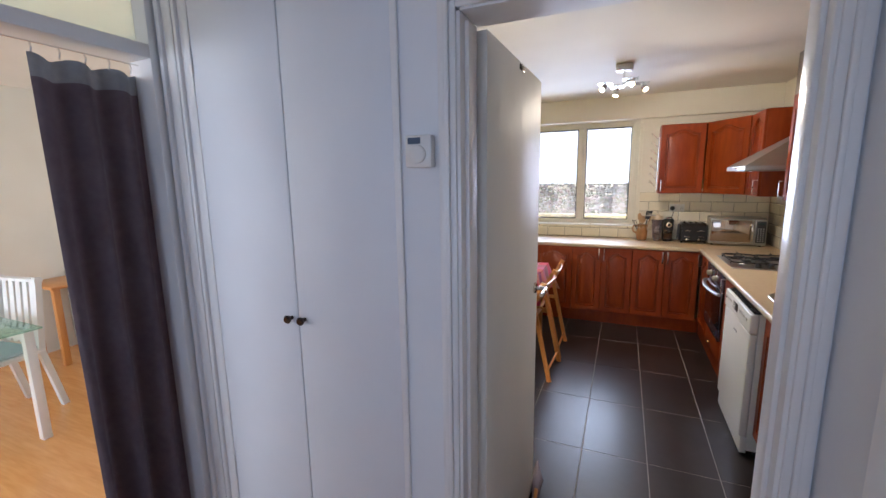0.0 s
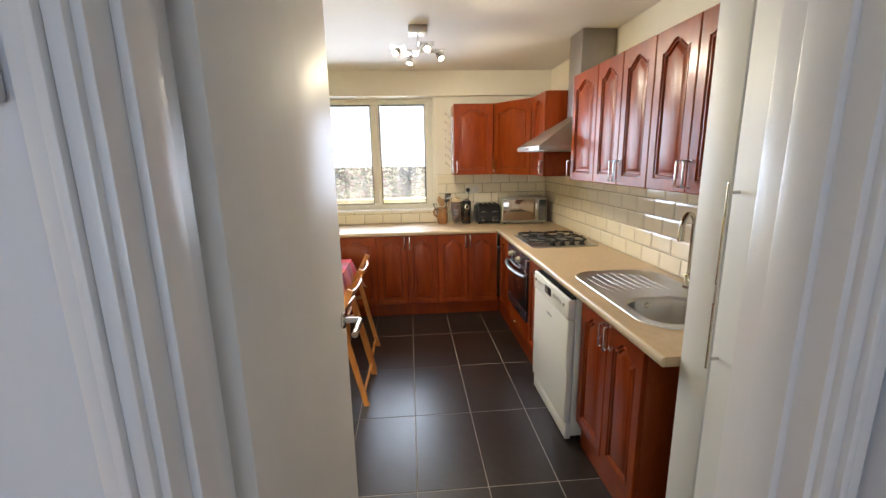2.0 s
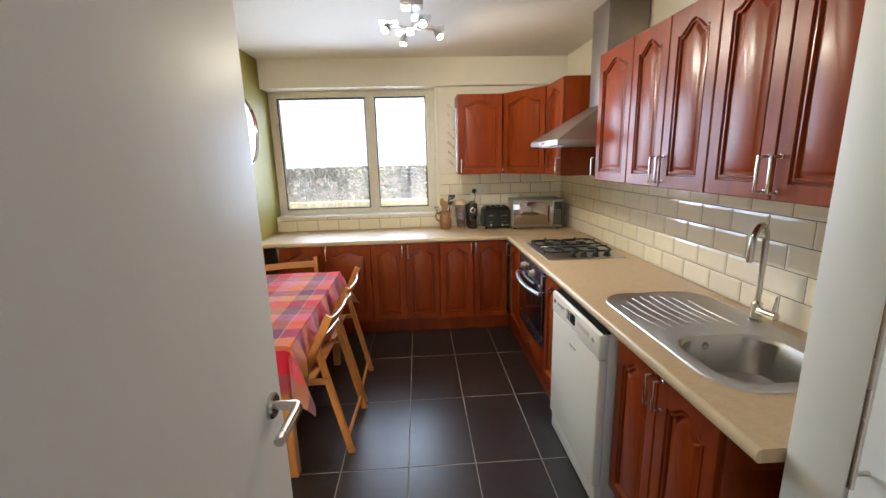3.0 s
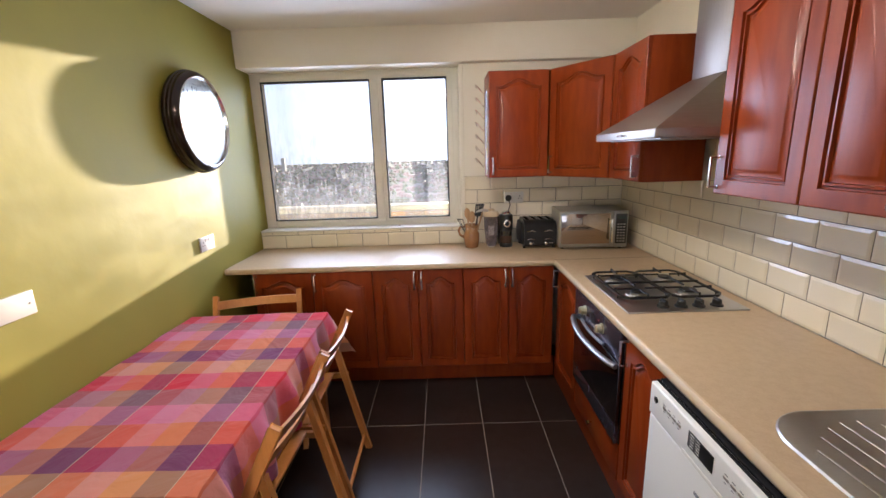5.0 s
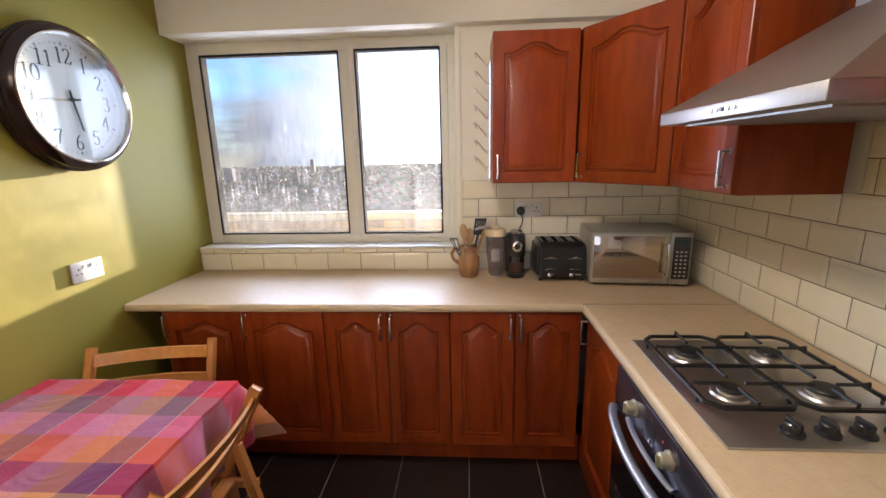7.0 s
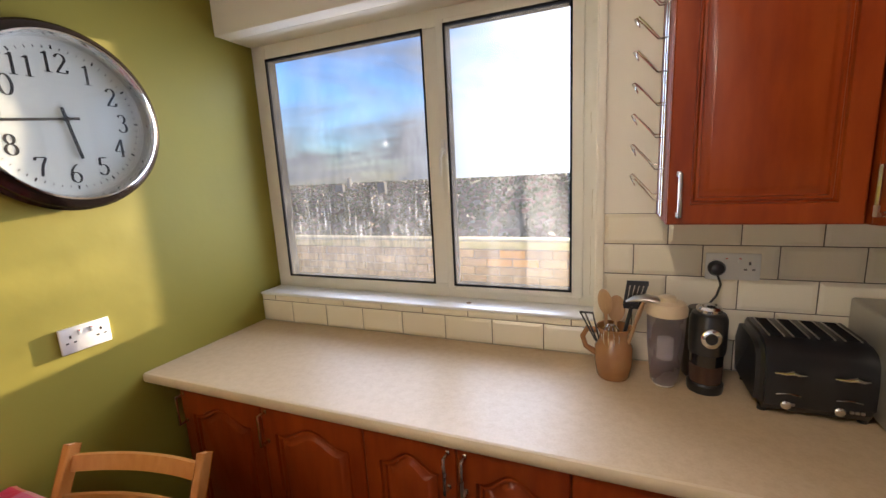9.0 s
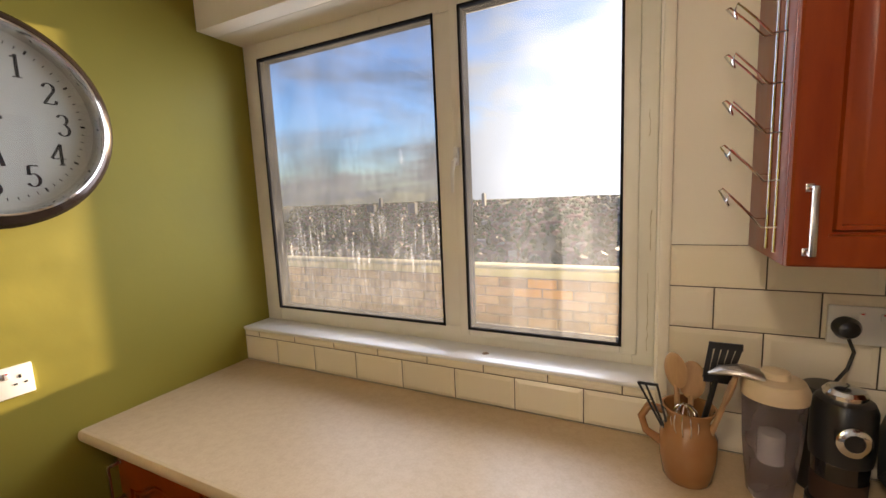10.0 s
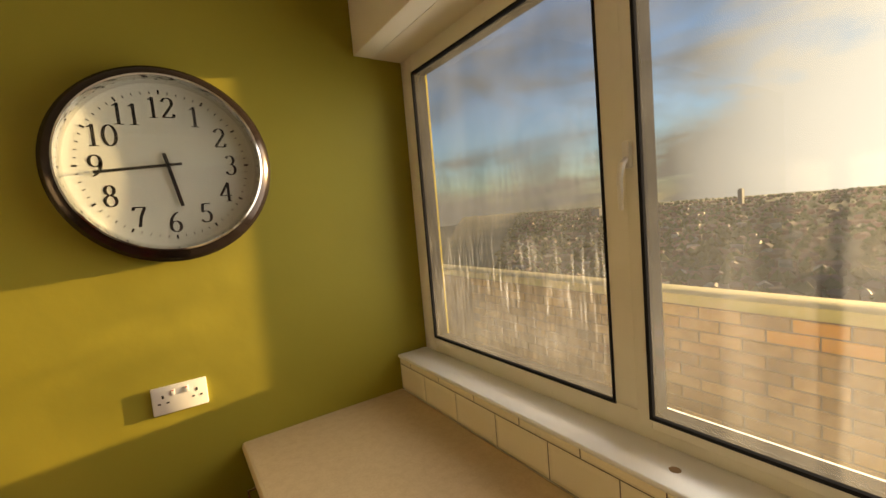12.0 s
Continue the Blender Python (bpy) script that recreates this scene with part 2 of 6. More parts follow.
            l.new(patch.outputs[0], more.inputs[1])
            share = more.outputs[0]
        m2 = n.new("ShaderNodeMixShader")
        l.new(share, m2.inputs[0])
        l.new(m.outputs[0], m2.inputs[1])
        l.new(dirt.outputs[0], m2.inputs[2])
        last = m2
    l.new(last.outputs[0], o.inputs["Surface"])
    return mat


M_CHERRY = material("cherry_wood", (0.18, 0.022, 0.002), 0.34, vary=(0.28, 0.048, 0.005), spec=0.3, scale=7, stretch=(4, 4, 0.8), coat=0.06, bump=0.00005, jitter=0.08, rough_vary=0.03)
M_BEECH = material("beech_wood", (0.50, 0.195, 0.043), 0.38, vary=(0.62, 0.28, 0.075), scale=14, stretch=(3, 3, 0.6), coat=0.15, bump=0.0002, jitter=0.1)
M_PINE = material("orange_pine_wood", (0.50, 0.20, 0.05), 0.35, vary=(0.60, 0.28, 0.08), scale=12, stretch=(5, 5, 0.5), coat=0.2)
M_GREEN = material("olive_green_wall_paint", (0.265, 0.228, 0.033), 0.62, vary=(0.31, 0.268, 0.042), scale=3.0, bump=0.0012, rough_vary=0.06, spec=0.3, bump_scale=14)
M_CREAM = material("cream_wall_paint", (0.78, 0.73, 0.62), 0.6, vary=(0.82, 0.78, 0.68), scale=4, bump=0.0008, bump_scale=20)
M_CEIL = material("white_ceiling_paint", (0.80, 0.77, 0.70), 0.7, vary=(0.84, 0.81, 0.75), scale=3, bump=0.0008, bump_scale=25)
M_HALL = material("white_hall_paint", (0.70, 0.72, 0.76), 0.5, vary=(0.76, 0.78, 0.81), scale=3, bump=0.0008, bump_scale=16)
M_GLOSS = material("white_gloss_paint", (0.74, 0.74, 0.74), 0.3, vary=(0.80, 0.79, 0.78), scale=5, stretch=(1, 1, 0.3), bump=0.0005, bump_scale=18, coat=0.2)
M_DOOR = material("cream_gloss_door_paint", (0.72, 0.70, 0.65), 0.5, vary=(0.78, 0.76, 0.71), scale=4, stretch=(1, 1, 0.4), bump=0.0055, bump_scale=5, coat=0.0, spec=0.05, rough_vary=0.06)
M_UPVC = material("cream_upvc", (0.74, 0.71, 0.62), 0.35, vary=(0.80, 0.77, 0.69), scale=9, rough_vary=0.08)
M_GASKET = material("black_rubber_gasket", (0.02, 0.02, 0.022), 0.95, spec=0.0)
M_TILE = material("cream_glazed_tile", (0.80, 0.72, 0.55), 0.09, vary=(0.80, 0.74, 0.62), scale=6, coat=0.3, jitter=0.035, bump=0.0002)
M_GROUT = material("dark_grey_grout", (0.075, 0.06, 0.048), 0.85, vary=(0.11, 0.09, 0.07), scale=30)
M_FLOOR = material("charcoal_floor_tile", (0.021, 0.0135, 0.011), 0.30, spec=0.42, vary=(0.028, 0.021, 0.020), scale=22, bump=0.00005, bump_scale=60, rough_vary=0.015, jitter=0.14)
M_FGROUT = material("grey_floor_grout", (0.38, 0.34, 0.30), 0.85, vary=(0.28, 0.25, 0.22), scale=25)
M_WORKTOP = material("beige_speckled_laminate", (0.50, 0.368, 0.225), 0.42, spec=0.36, vary=(0.56, 0.425, 0.27), scale=160, amount=0.6, rough_vary=0.05)
M_EDGE = material("worktop_edge_laminate", (0.58, 0.46, 0.30), 0.3, vary=(0.63, 0.50, 0.34), scale=60)
M_STEEL = material("brushed_stainless_steel", (0.50, 0.48, 0.45), 0.36, 1.0, vary=(0.54, 0.52, 0.49), scale=60, stretch=(1, 14, 1), rough_vary=0.03)
M_CHROME = material("chrome", (0.75, 0.74, 0.72), 0.12, 1.0, rough_vary=0.04)
M_NICKEL = material("brushed_nickel", (0.60, 0.57, 0.53), 0.25, 1.0, rough_vary=0.05)
M_BLACK = material("black_plastic", (0.012, 0.012, 0.013), 0.28, vary=(0.02, 0.02, 0.022), scale=20)
M_IRON = material("black_enamelled_iron", (0.012, 0.012, 0.013), 0.4, bump=0.0003, bump_scale=80)
M_WHITE = material("white_enamel", (0.78, 0.78, 0.77), 0.34, vary=(0.80, 0.80, 0.79), scale=4, coat=0.1)
M_LARDER = material("white_satin_board", (0.74, 0.74, 0.72), 0.5, vary=(0.78, 0.78, 0.76), scale=3)
M_PLASTIC = material("white_plastic", (0.76, 0.75, 0.72), 0.35)
M_PLATE = material("aged_white_plastic", (0.50, 0.46, 0.43), 0.4)
M_GLASSY = material("black_oven_glass", (0.008, 0.007, 0.008), 0.05, coat=0.6, spec=0.7)
M_OVENPANEL = material("dark_steel_panel", (0.13, 0.12, 0.16), 0.25, 0.8, rough_vary=0.05)
M_MWGLASS = material("mirrored_microwave_window", (0.42, 0.34, 0.27), 0.04, 0.9)
M_MW = material("silver_microwave_paint", (0.34, 0.33, 0.29), 0.32, 0.5, vary=(0.40, 0.38, 0.34), scale=8)
M_BROWN = material("brown_glazed_stoneware", (0.27, 0.115, 0.040), 0.22, vary=(0.36, 0.18, 0.075), scale=18, coat=0.4, bump=0.0006)
M_UTWOOD = material("worn_spoon_wood", (0.36, 0.20, 0.09), 0.6, vary=(0.48, 0.30, 0.15), scale=30, stretch=(4, 4, 0.6))
M_CURTAIN = material("plum_grey_curtain_cloth", (0.15, 0.115, 0.135), 0.85, vary=(0.19, 0.15, 0.17), scale=40, bump=0.0005, bump_scale=300)
M_HEADING = material("grey_curtain_heading_tape", (0.30, 0.31, 0.33), 0.85, vary=(0.36, 0.37, 0.39), scale=60)
M_LAMINATE = material("honey_laminate_floor", (0.55, 0.24, 0.07), 0.25, vary=(0.66, 0.33, 0.11), scale=10, stretch=(0.7, 6, 1), coat=0.2, jitter=0.15)
M_CLOCKFACE = material("clock_face_paper", (0.66, 0.66, 0.61), 0.5)
M_CLOCKRIM = material("dark_bronze_rim", (0.035, 0.024, 0.02), 0.18, 0.6, rough_vary=0.05)
M_INK = material("black_ink", (0.015, 0.014, 0.014), 0.5)
M_BULB = glow_material("lit_halogen_bulb", (1.0, 0.80, 0.52), 5)
M_BRICK = material("red_brick", (0.25, 0.155, 0.070), 0.85, vary=(0.34, 0.23, 0.11), scale=18, bump=0.003, jitter=0.25)
M_YELLOWBRICK = material("orange_stained_brick", (0.44, 0.22, 0.05), 0.85, vary=(0.48, 0.27, 0.08), scale=18, bump=0.003)
M_MORTAR = material("brick_mortar", (0.17, 0.135, 0.085), 0.9, vary=(0.24, 0.19, 0.12), scale=40, bump=0.002)
M_STONE = material("pale_coping_stone", (0.46, 0.40, 0.28), 0.85, vary=(0.34, 0.34, 0.16), scale=8, bump=0.004)
M_PANE = glass_material("dirty_window_glass", (0.97, 0.98, 0.97), 0.0, film=0.05, frost=(0.46, 0.60, 0.40), haze=0.06)
M_PANE2 = glass_material("hazy_window_glass", (0.97, 0.98, 0.97), 0.0, film=0.045, frost=(0.30, 0.58, 0.06), haze=0.03, bands=((0.30, 0.1), (0.34, 0.35), (0.42, 0.3), (0.46, 0.15), (0.60, 0.2), (0.61, 0.0), (0.66, 0.0), (0.68, 0.45), (0.78, 0.35), (0.80, 0.55), (0.95, 0.6)))
M_DIALGLASS = glass_material("clock_glass", (0.93, 0.95, 0.95), 0.02, power=4.4)
M_CLEAR = glass_material("clear_glass", (0.96, 0.98, 0.97), 0.02)
M_SMOKE = glass_material("smoky_clear_plastic", (0.96, 0.94, 0.97), 0.08, film=0.38, frost=(-9, -8, 0.0), dust=(0.62, 0.57, 0.60))
M_TGLASS = glass_material("green_tinted_table_glass", (0.70, 0.88, 0.80), 0.03)
M_GREYPRINT = material("grey_print", (0.25, 0.25, 0.27), 0.4)
M_BRASSY = material("pale_champagne_metal", (0.55, 0.50, 0.36), 0.3, 0.7)
M_SATIN = material("satin_steel", (0.42, 0.42, 0.43), 0.42, 1.0)
M_REDMARK = material("red_mark", (0.6, 0.03, 0.02), 0.5)
M_STAIN = material("grey_stain", (0.55, 0.49, 0.37), 0.8)
M_HOOD = material("brushed_hood_steel", (0.36, 0.33, 0.30), 0.42, 1.0, vary=(0.40, 0.37, 0.34), scale=60, stretch=(1, 14, 1), rough_vary=0.03)
M_REEDED = material("reeded_transom_glass", (0.80, 0.82, 0.72), 0.3, vary=(0.88, 0.88, 0.80), scale=14, stretch=(1, 0.2, 9), bump=0.003)
nt = M_REEDED.node_tree
through_light, blend = nt.nodes.new("ShaderNodeBsdfTranslucent"), nt.nodes.new("ShaderNodeMixShader")
through_light.inputs["Color"].default_value = (0.92, 0.93, 0.82, 1)
blend.inputs[0].default_value = 0.8
nt.links.new(nt.nodes["Principled BSDF"].outputs[0], blend.inputs[1])
nt.links.new(through_light.outputs[0], blend.inputs[2])
nt.links.new(blend.outputs[0], nt.nodes["Material Output"].inputs["Surface"])
M_GRANULES = material("ground_coffee", (0.05, 0.022, 0.012), 0.9)

# ---- mesh helpers ----


def bx(bm, x0, x1, y0, y1, z0, z1, bevel=0.0, seg=2):
    made = bmesh.ops.create_cube(bm, size=1)["verts"]
    for v in made:
        v.co = Vector(((x0 + x1) / 2 + v.co.x * (x1 - x0), (y0 + y1) / 2 + v.co.y * (y1 - y0), (z0 + z1) / 2 + v.co.z * (z1 - z0)))
    if bevel:
        edges = list({e for v in made for e in v.link_edges})
        bmesh.ops.bevel(bm, geom=edges, offset=bevel, segments=seg, affect="EDGES", profile=0.5)
    return bm


def box(x0, x1, y0, y1, z0, z1, bevel=0.0, seg=2):
    return bx(bmesh.new(), x0, x1, y0, y1, z0, z1, bevel, seg)


def tube(bm, pts, r, seg=10, flat=1.0):
    """A round bar along the points; r a number or one per point."""
    pts = [Vector(p) for p in pts]
    rings = []
    side = None
    for i, p in enumerate(pts):
        d = (pts[min(i + 1, len(pts) - 1)] - pts[max(i - 1, 0)]).normalized()
        if side is None:
            side = d.cross(Vector((0, 0, 1)) if abs(d.z) < 0.9 else Vector((0, 1, 0))).normalized()
        side = (side - d * side.dot(d)).normalized()
        up = side.cross(d)
        rr = r[i] if isinstance(r, (list, tuple)) else r
        rings.append([bm.verts.new(p + side * math.cos(a) * rr + up * math.sin(a) * rr * flat) for a in (2 * math.pi * k / seg for k in range(seg))])
    for a, b in zip(rings, rings[1:]):
        for k in range(seg):
            bm.faces.new((a[k], a[(k + 1) % seg], b[(k + 1) % seg], b[k]))
    bm.faces.new(rings[0][::-1])
    bm.faces.new(rings[-1])
    return bm


def bar(bm, p0, p1, w, d, hint=(0, 0, 1), bevel=0.0):
    """A square-edged bar from p0 to p1, w wide and d deep."""
    p0, p1 = Vector(p0), Vector(p1)
    a = (p1 - p0).normalized()
    s = a.cross(Vector(hint)).normalized()
    u = s.cross(a)
    made = bmesh.ops.create_cube(bm, size=1)["verts"]
    for v in made:
        c = v.co.copy()
        v.co = (p0 + p1) / 2 + a * c.z * (p1 - p0).length + s * c.x * w + u * c.y * d
    if bevel:
        bmesh.ops.bevel(bm, geom=list({e for v in made for e in v.link_edges}), offset=bevel, segments=1, affect="EDGES")
    return bm


def lathe(bm, prof, seg=32, at=(0, 0, 0), axis="z", closed=False):
    """Turns the profile (radius, height) about an axis through at; if closed it joins its last loop to its first."""
    rings = []
    for r, h in prof:
        ring = []
        for k in range(seg):
            a = 2 * math.pi * k / seg
            c, s = r * math.cos(a), r * math.sin(a)
            p = {"z": (c, s, h), "y": (c, h, s), "x": (h, c, s)}[axis]
            ring.append(bm.verts.new(Vector(p) + Vector(at)))
        rings.append(ring)
    for a, b in zip(rings, rings[1:]):
        for k in range(seg):
            bm.faces.new((a[k], a[(k + 1) % seg], b[(k + 1) % seg], b[k]))
    if closed:
        for k in range(seg):
            bm.faces.new((rings[-1][k], rings[-1][(k + 1) % seg], rings[0][(k + 1) % seg], rings[0][k]))
    else:
        bm.faces.new(rings[0][::-1])
        bm.faces.new(rings[-1])
    return bm


def prism(bm, pts, axis, a, b):
    """A flat outline pushed along an axis from a to b."""
    def at(p, h):
        return {"x": (h, p[0], p[1]), "y": (p[0], h, p[1]), "z": (p[0], p[1], h)}[axis]
    lo = [bm.verts.new(at(p, a)) for p in pts]
    hi = [bm.verts.new(at(p, b)) for p in pts]
    n = len(pts)
    for k in range(n):
        bm.faces.new((lo[k], lo[(k + 1) % n], hi[(k + 1) % n], hi[k]))
    bm.faces.new(lo[::-1])
    bm.faces.new(hi)
    return bm


def finish(bm, name, smooth=True):
    bmesh.ops.recalc_face_normals(bm, faces=bm.faces)
    me = bpy.data.meshes.new(name)
    bm.to_mesh(me)
    bm.free()
    if smooth and len(me.polygons) > 6:
        me.shade_smooth()
        me.set_sharp_from_angle(angle=radians(35))
    return me


def part(name, bm, mat, parent=None, label="", smooth=True):
    ob = new(name, finish(bm, name, smooth))
    ob.data.materials.append(mat)
    if parent:
        ob.parent = parent
    return tagged(ob, label=label)


def thing(name, label, category, m=None, group=""):
    ob = new(name)
    ob.empty_display_size = 0.05
    ob.matrix_world = m or Matrix.Identity(4)
    return tagged(ob, label, category, group)


def structure(name, bm, mat, label="", parent=None):
    ob = part(name, bm, mat, parent, label)
    return tagged(ob, kind="structure") if not parent else ob


# ---- the plan ----
WEST, EAST, NORTH, CEIL = -0.67, 2.185, 7.74, 2.50
HALL_N, KIT_S = 3.51, 3.64
TOP = 0.905
HALL_W, HALL_E, HALL_S = -0.80, 1.207, 0.2

structure("floor", box(-5.2, 2.3, -0.6, 8.05, -0.12, -0.0015), M_FGROUT, "floor slab with grey grout between dark tiles")
structure("ceiling", box(WEST - 0.16, EAST + 0.12, HALL_S - 0.2, 8.0, CEIL, CEIL + 0.12), M_CEIL, "smooth white painted ceiling")
structure("wall_west", box(WEST - 0.12, WEST, KIT_S, 8.0, -0.012, CEIL), M_GREEN, "olive green painted kitchen wall")
structure("wall_east", box(EAST + 0.008, EAST + 0.12, KIT_S, 8.0, -0.012, CEIL), M_CREAM, "cream painted kitchen wall")
WX0, WX1, WZ0, WZ1 = WEST, 0.93, 1.045, 2.25
bm = box(WX0, WX1, NORTH + 0.008, 7.945, -0.012, WZ0 - 0.012)
bx(bm, WX1, EAST + 0.008, NORTH + 0.008, 7.945, -0.012, CEIL)
bx(bm, WX0, WX1, NORTH + 0.008, 7.945, WZ1, CEIL)
structure("wall_north", bm, M_CREAM, "cream painted wall around the window")
structure("ceiling_beam", box(WEST, EAST + 0.008, 7.67, NORTH + 0.008, WZ1, CEIL, 0.004), M_CREAM, "boxed cream beam above the window")

# Wall between hall and kitchen
DX0, DX1, DZ = 0.375, 1.143, 2.045
bm = box(0.178, DX0 - 0.012, HALL_N, KIT_S, -0.012, CEIL)
bx(bm, DX1 + 0.012, HALL_E, HALL_N, KIT_S, -0.012, CEIL)
bx(bm, DX0 - 0.012, DX1 + 0.012, HALL_N, KIT_S, DZ + 0.012, CEIL)
structure("wall_hall_north", bm, M_HALL, "white painted hall wall with the kitchen doorway")
structure("wall_kitchen_south", box(HALL_E, EAST + 0.12, HALL_N, KIT_S, -0.012, CEIL), M_CREAM, "cream painted wall")
structure("wall_hall_east", box(HALL_E, HALL_E + 0.12, HALL_S, HALL_N, -0.012, CEIL), M_HALL, "white painted hall wall")
structure("wall_hall_south", box(-5.2, HALL_E + 0.12, HALL_S - 0.72, HALL_S - 0.6, -0.012, CEIL), M_HALL, "white painted wall")
structure("floor_hall", box(HALL_W, HALL_E, HALL_S, HALL_N, -0.011, 0.0), M_LAMINATE, "honey laminate hall floor")

# Kitchen doorway: lining, stops and stepped architrave
frame_root = thing("door_frame_1", "white gloss door lining and stepped architrave around the kitchen doorway", "door frame")
tagged(frame_root, kind="structure")
for n, x0, x1 in (("lining_side", DX0 - 0.012, DX0 + 0.004), ("lining_side", DX1 - 0.004, DX1 + 0.012)):
    part(n, box(x0, x1, HALL_N - 0.004, KIT_S + 0.004, 0, DZ, 0.002), M_GLOSS, frame_root)
part("lining_head", box(DX0 + 0.004, DX1 - 0.004, HALL_N - 0.004, KIT_S + 0.004, DZ, DZ + 0.012), M_GLOSS, frame_root)
for side, x in ((-1, DX0), (1, DX1)):
    bm = bmesh.new()
    for off, w, d in ((0.006, 0.018, 0.014), (0.024, 0.012, 0.022), (0.036, 0.020, 0.017)):
        a, b = x + side * off, x + side * (off + w)
        bx(bm, min(a, b), max(a, b), HALL_N - d, HALL_N, 0, DZ + off + w, 0.003)
    part("architrave_side", bm, M_GLOSS, frame_root)
    part("stop_side", box(min(x + side * 0.004 * -1, x - side * 0.016), max(x - side * 0.004, x - side * 0.016), HALL_N + 0.03, HALL_N + 0.085, 0, DZ - 0.014, 0.002), M_GLOSS, frame_root)
bm = bmesh.new()
for off, w, d in ((0.006, 0.018, 0.014), (0.024, 0.012, 0.022), (0.036, 0.020, 0.017)):
    bx(bm, DX0 - off, DX1 + off, HALL_N - d, HALL_N, DZ + off, DZ + off + w, 0.003)
part("architrave_head", bm, M_GLOSS, frame_root)
for x0, x1 in ((DX0 - 0.066, DX0 - 0.006), (DX1 + 0.006, DX1 + 0.060)):
    part("kitchen_architrave", box(x0, x1, KIT_S, KIT_S + 0.016, 0, DZ + 0.006, 0.003), M_GLOSS, frame_root)
part("kitchen_architrave", box(DX0 - 0.066, DX1 + 0.060, KIT_S, KIT_S + 0.016, DZ + 0.008, DZ + 0.066, 0.003), M_GLOSS, frame_root)
part("strike_plate", box(DX1 - 0.007, DX1 - 0.004, 3.585, 3.61, 0.93, 0.99), M_NICKEL, frame_root, "worn metal strike plate")

# Open kitchen door
door = tagged(thing("door_1", "cream gloss painted flush door standing open into the kitchen", "door", pose(DX0, 3.648, 0.008, 0, 0, 88.5)), kind="structure")
part("door_leaf", box(0.0, 0.745, -0.034, 0.002, 0, 2.03, 0.002), M_DOOR, door)


def lever(parent, x, z, side, y):
    rose = bmesh.new()
    lathe(rose, [(0.026, 0), (0.026, side * 0.006), (0.022, side * 0.010)], 28, (x, y, z), "y")
    r = part("handle_rose", rose, M_NICKEL, parent, "round brushed metal rose")
    arm = tube(bmesh.new(), [(x, y, z), (x, y + side * 0.03, z), (x, y + side * 0.05, z), (x - 0.008, y + side * 0.056, z), (x - 0.03, y + side * 0.056, z), (x - 0.115, y + side * 0.056, z)], 0.0095, 14)
    part("lever_handle", arm, M_NICKEL, parent, "brushed metal lever handle")


lever(door, 0.690, 1.10, -1, -0.034)
for hz in (0.25, 1.75):
    part("hinge", tube(bmesh.new(), [(0.0, 0.008, hz), (0.0, 0.008, hz + 0.09)], 0.006, 10), M_CLOCKRIM, door, "dark painted hinge")
part("closer_bracket", box(0.36, 0.42, -0.040, -0.034, 2.00, 2.02, 0.002), M_CLOCKRIM, door, "small dark metal bracket")

# Hall cupboard with two tall doors
cup = tagged(thing("hall_cupboard", "tall white painted hall cupboard with flush doors and dark knobs", "cupboard"), kind="structure")
part("frame", box(-0.66, -0.632, HALL_N - 0.006, HALL_N + 0.1, 0, CEIL, 0.002), M_GLOSS, cup)
part("back_board", box(-0.66, 0.178, HALL_N + 0.06, HALL_N + 0.1, 0, CEIL), M_HALL, cup)
for x0, x1, kx in ((-0.630, -0.236, -0.262), (-0.231, 0.172, -0.205)):
    d = part("door", box(x0, x1, HALL_N - 0.004, HALL_N + 0.018, 0.02, 2.47, 0.003), M_HALL, cup)
    knob = lathe(bmesh.new(), [(0.007, -0.004), (0.006, -0.018), (0.013, -0.022), (0.015, -0.030), (0.010, -0.036)], 20, (kx, HALL_N, 1.145), "y")
    part("knob", knob, M_CLOCKRIM, d, "small dark turned knob")
part("corner_bead", box(0.172, 0.196, HALL_N - 0.010, HALL_N - 0.001, 0, CEIL, 0.0044, 4), M_GLOSS, cup)
for hz in (0.42, 1.99):
    part("hinge", box(-0.640, -0.626, HALL_N - 0.012, HALL_N - 0.006, hz, hz + 0.09, 0.003), M_GLOSS, cup, "paint-covered butt hinge")

# Room thermostat
th = thing("thermostat", "white plastic room thermostat with dial on the hall wall", "thermostat", pose(0.262, HALL_N, 1.695))
part("casing", box(-0.040, 0.040, -0.030, 0, -0.044, 0.044, 0.005), M_PLASTIC, th)
part("dial", lathe(bmesh.new(), [(0.025, -0.030), (0.024, -0.037), (0.019, -0.040)], 32, (0.0, 0, -0.008), "y"), M_PLASTIC, th, "round white dial")
part("display", box(-0.030, 0.008, -0.0315, -0.029, 0.020, 0.037), material("grey_display", (0.09, 0.12, 0.17), 0.2), th, "small grey display")

# Hall side door on the east wall
hd = tagged(thing("door_2", "white painted hall door with a small round metal knob, closed", "door"), kind="structure")
part("door_leaf", box(HALL_E - 0.004, HALL_E - 0.001, 2.45, 3.22, 0.005, 2.03), M_GLOSS, hd)
for a, b, c, d in ((3.225, 3.29, 0, 2.10), (2.38, 2.445, 0, 2.10), (2.445, 3.225, 2.035, 2.10)):
    part("architrave", box(HALL_E - 0.018, HALL_E - 0.001, a, b, c, d, 0.004), M_GLOSS, hd)
part("handle_rose", lathe(bmesh.new(), [(0.012, 0), (0.012, -0.003), (0.006, -0.005), (0.006, -0.008)], 24, (HALL_E - 0.004, 3.127, 1.283), "x"), M_NICKEL, hd)
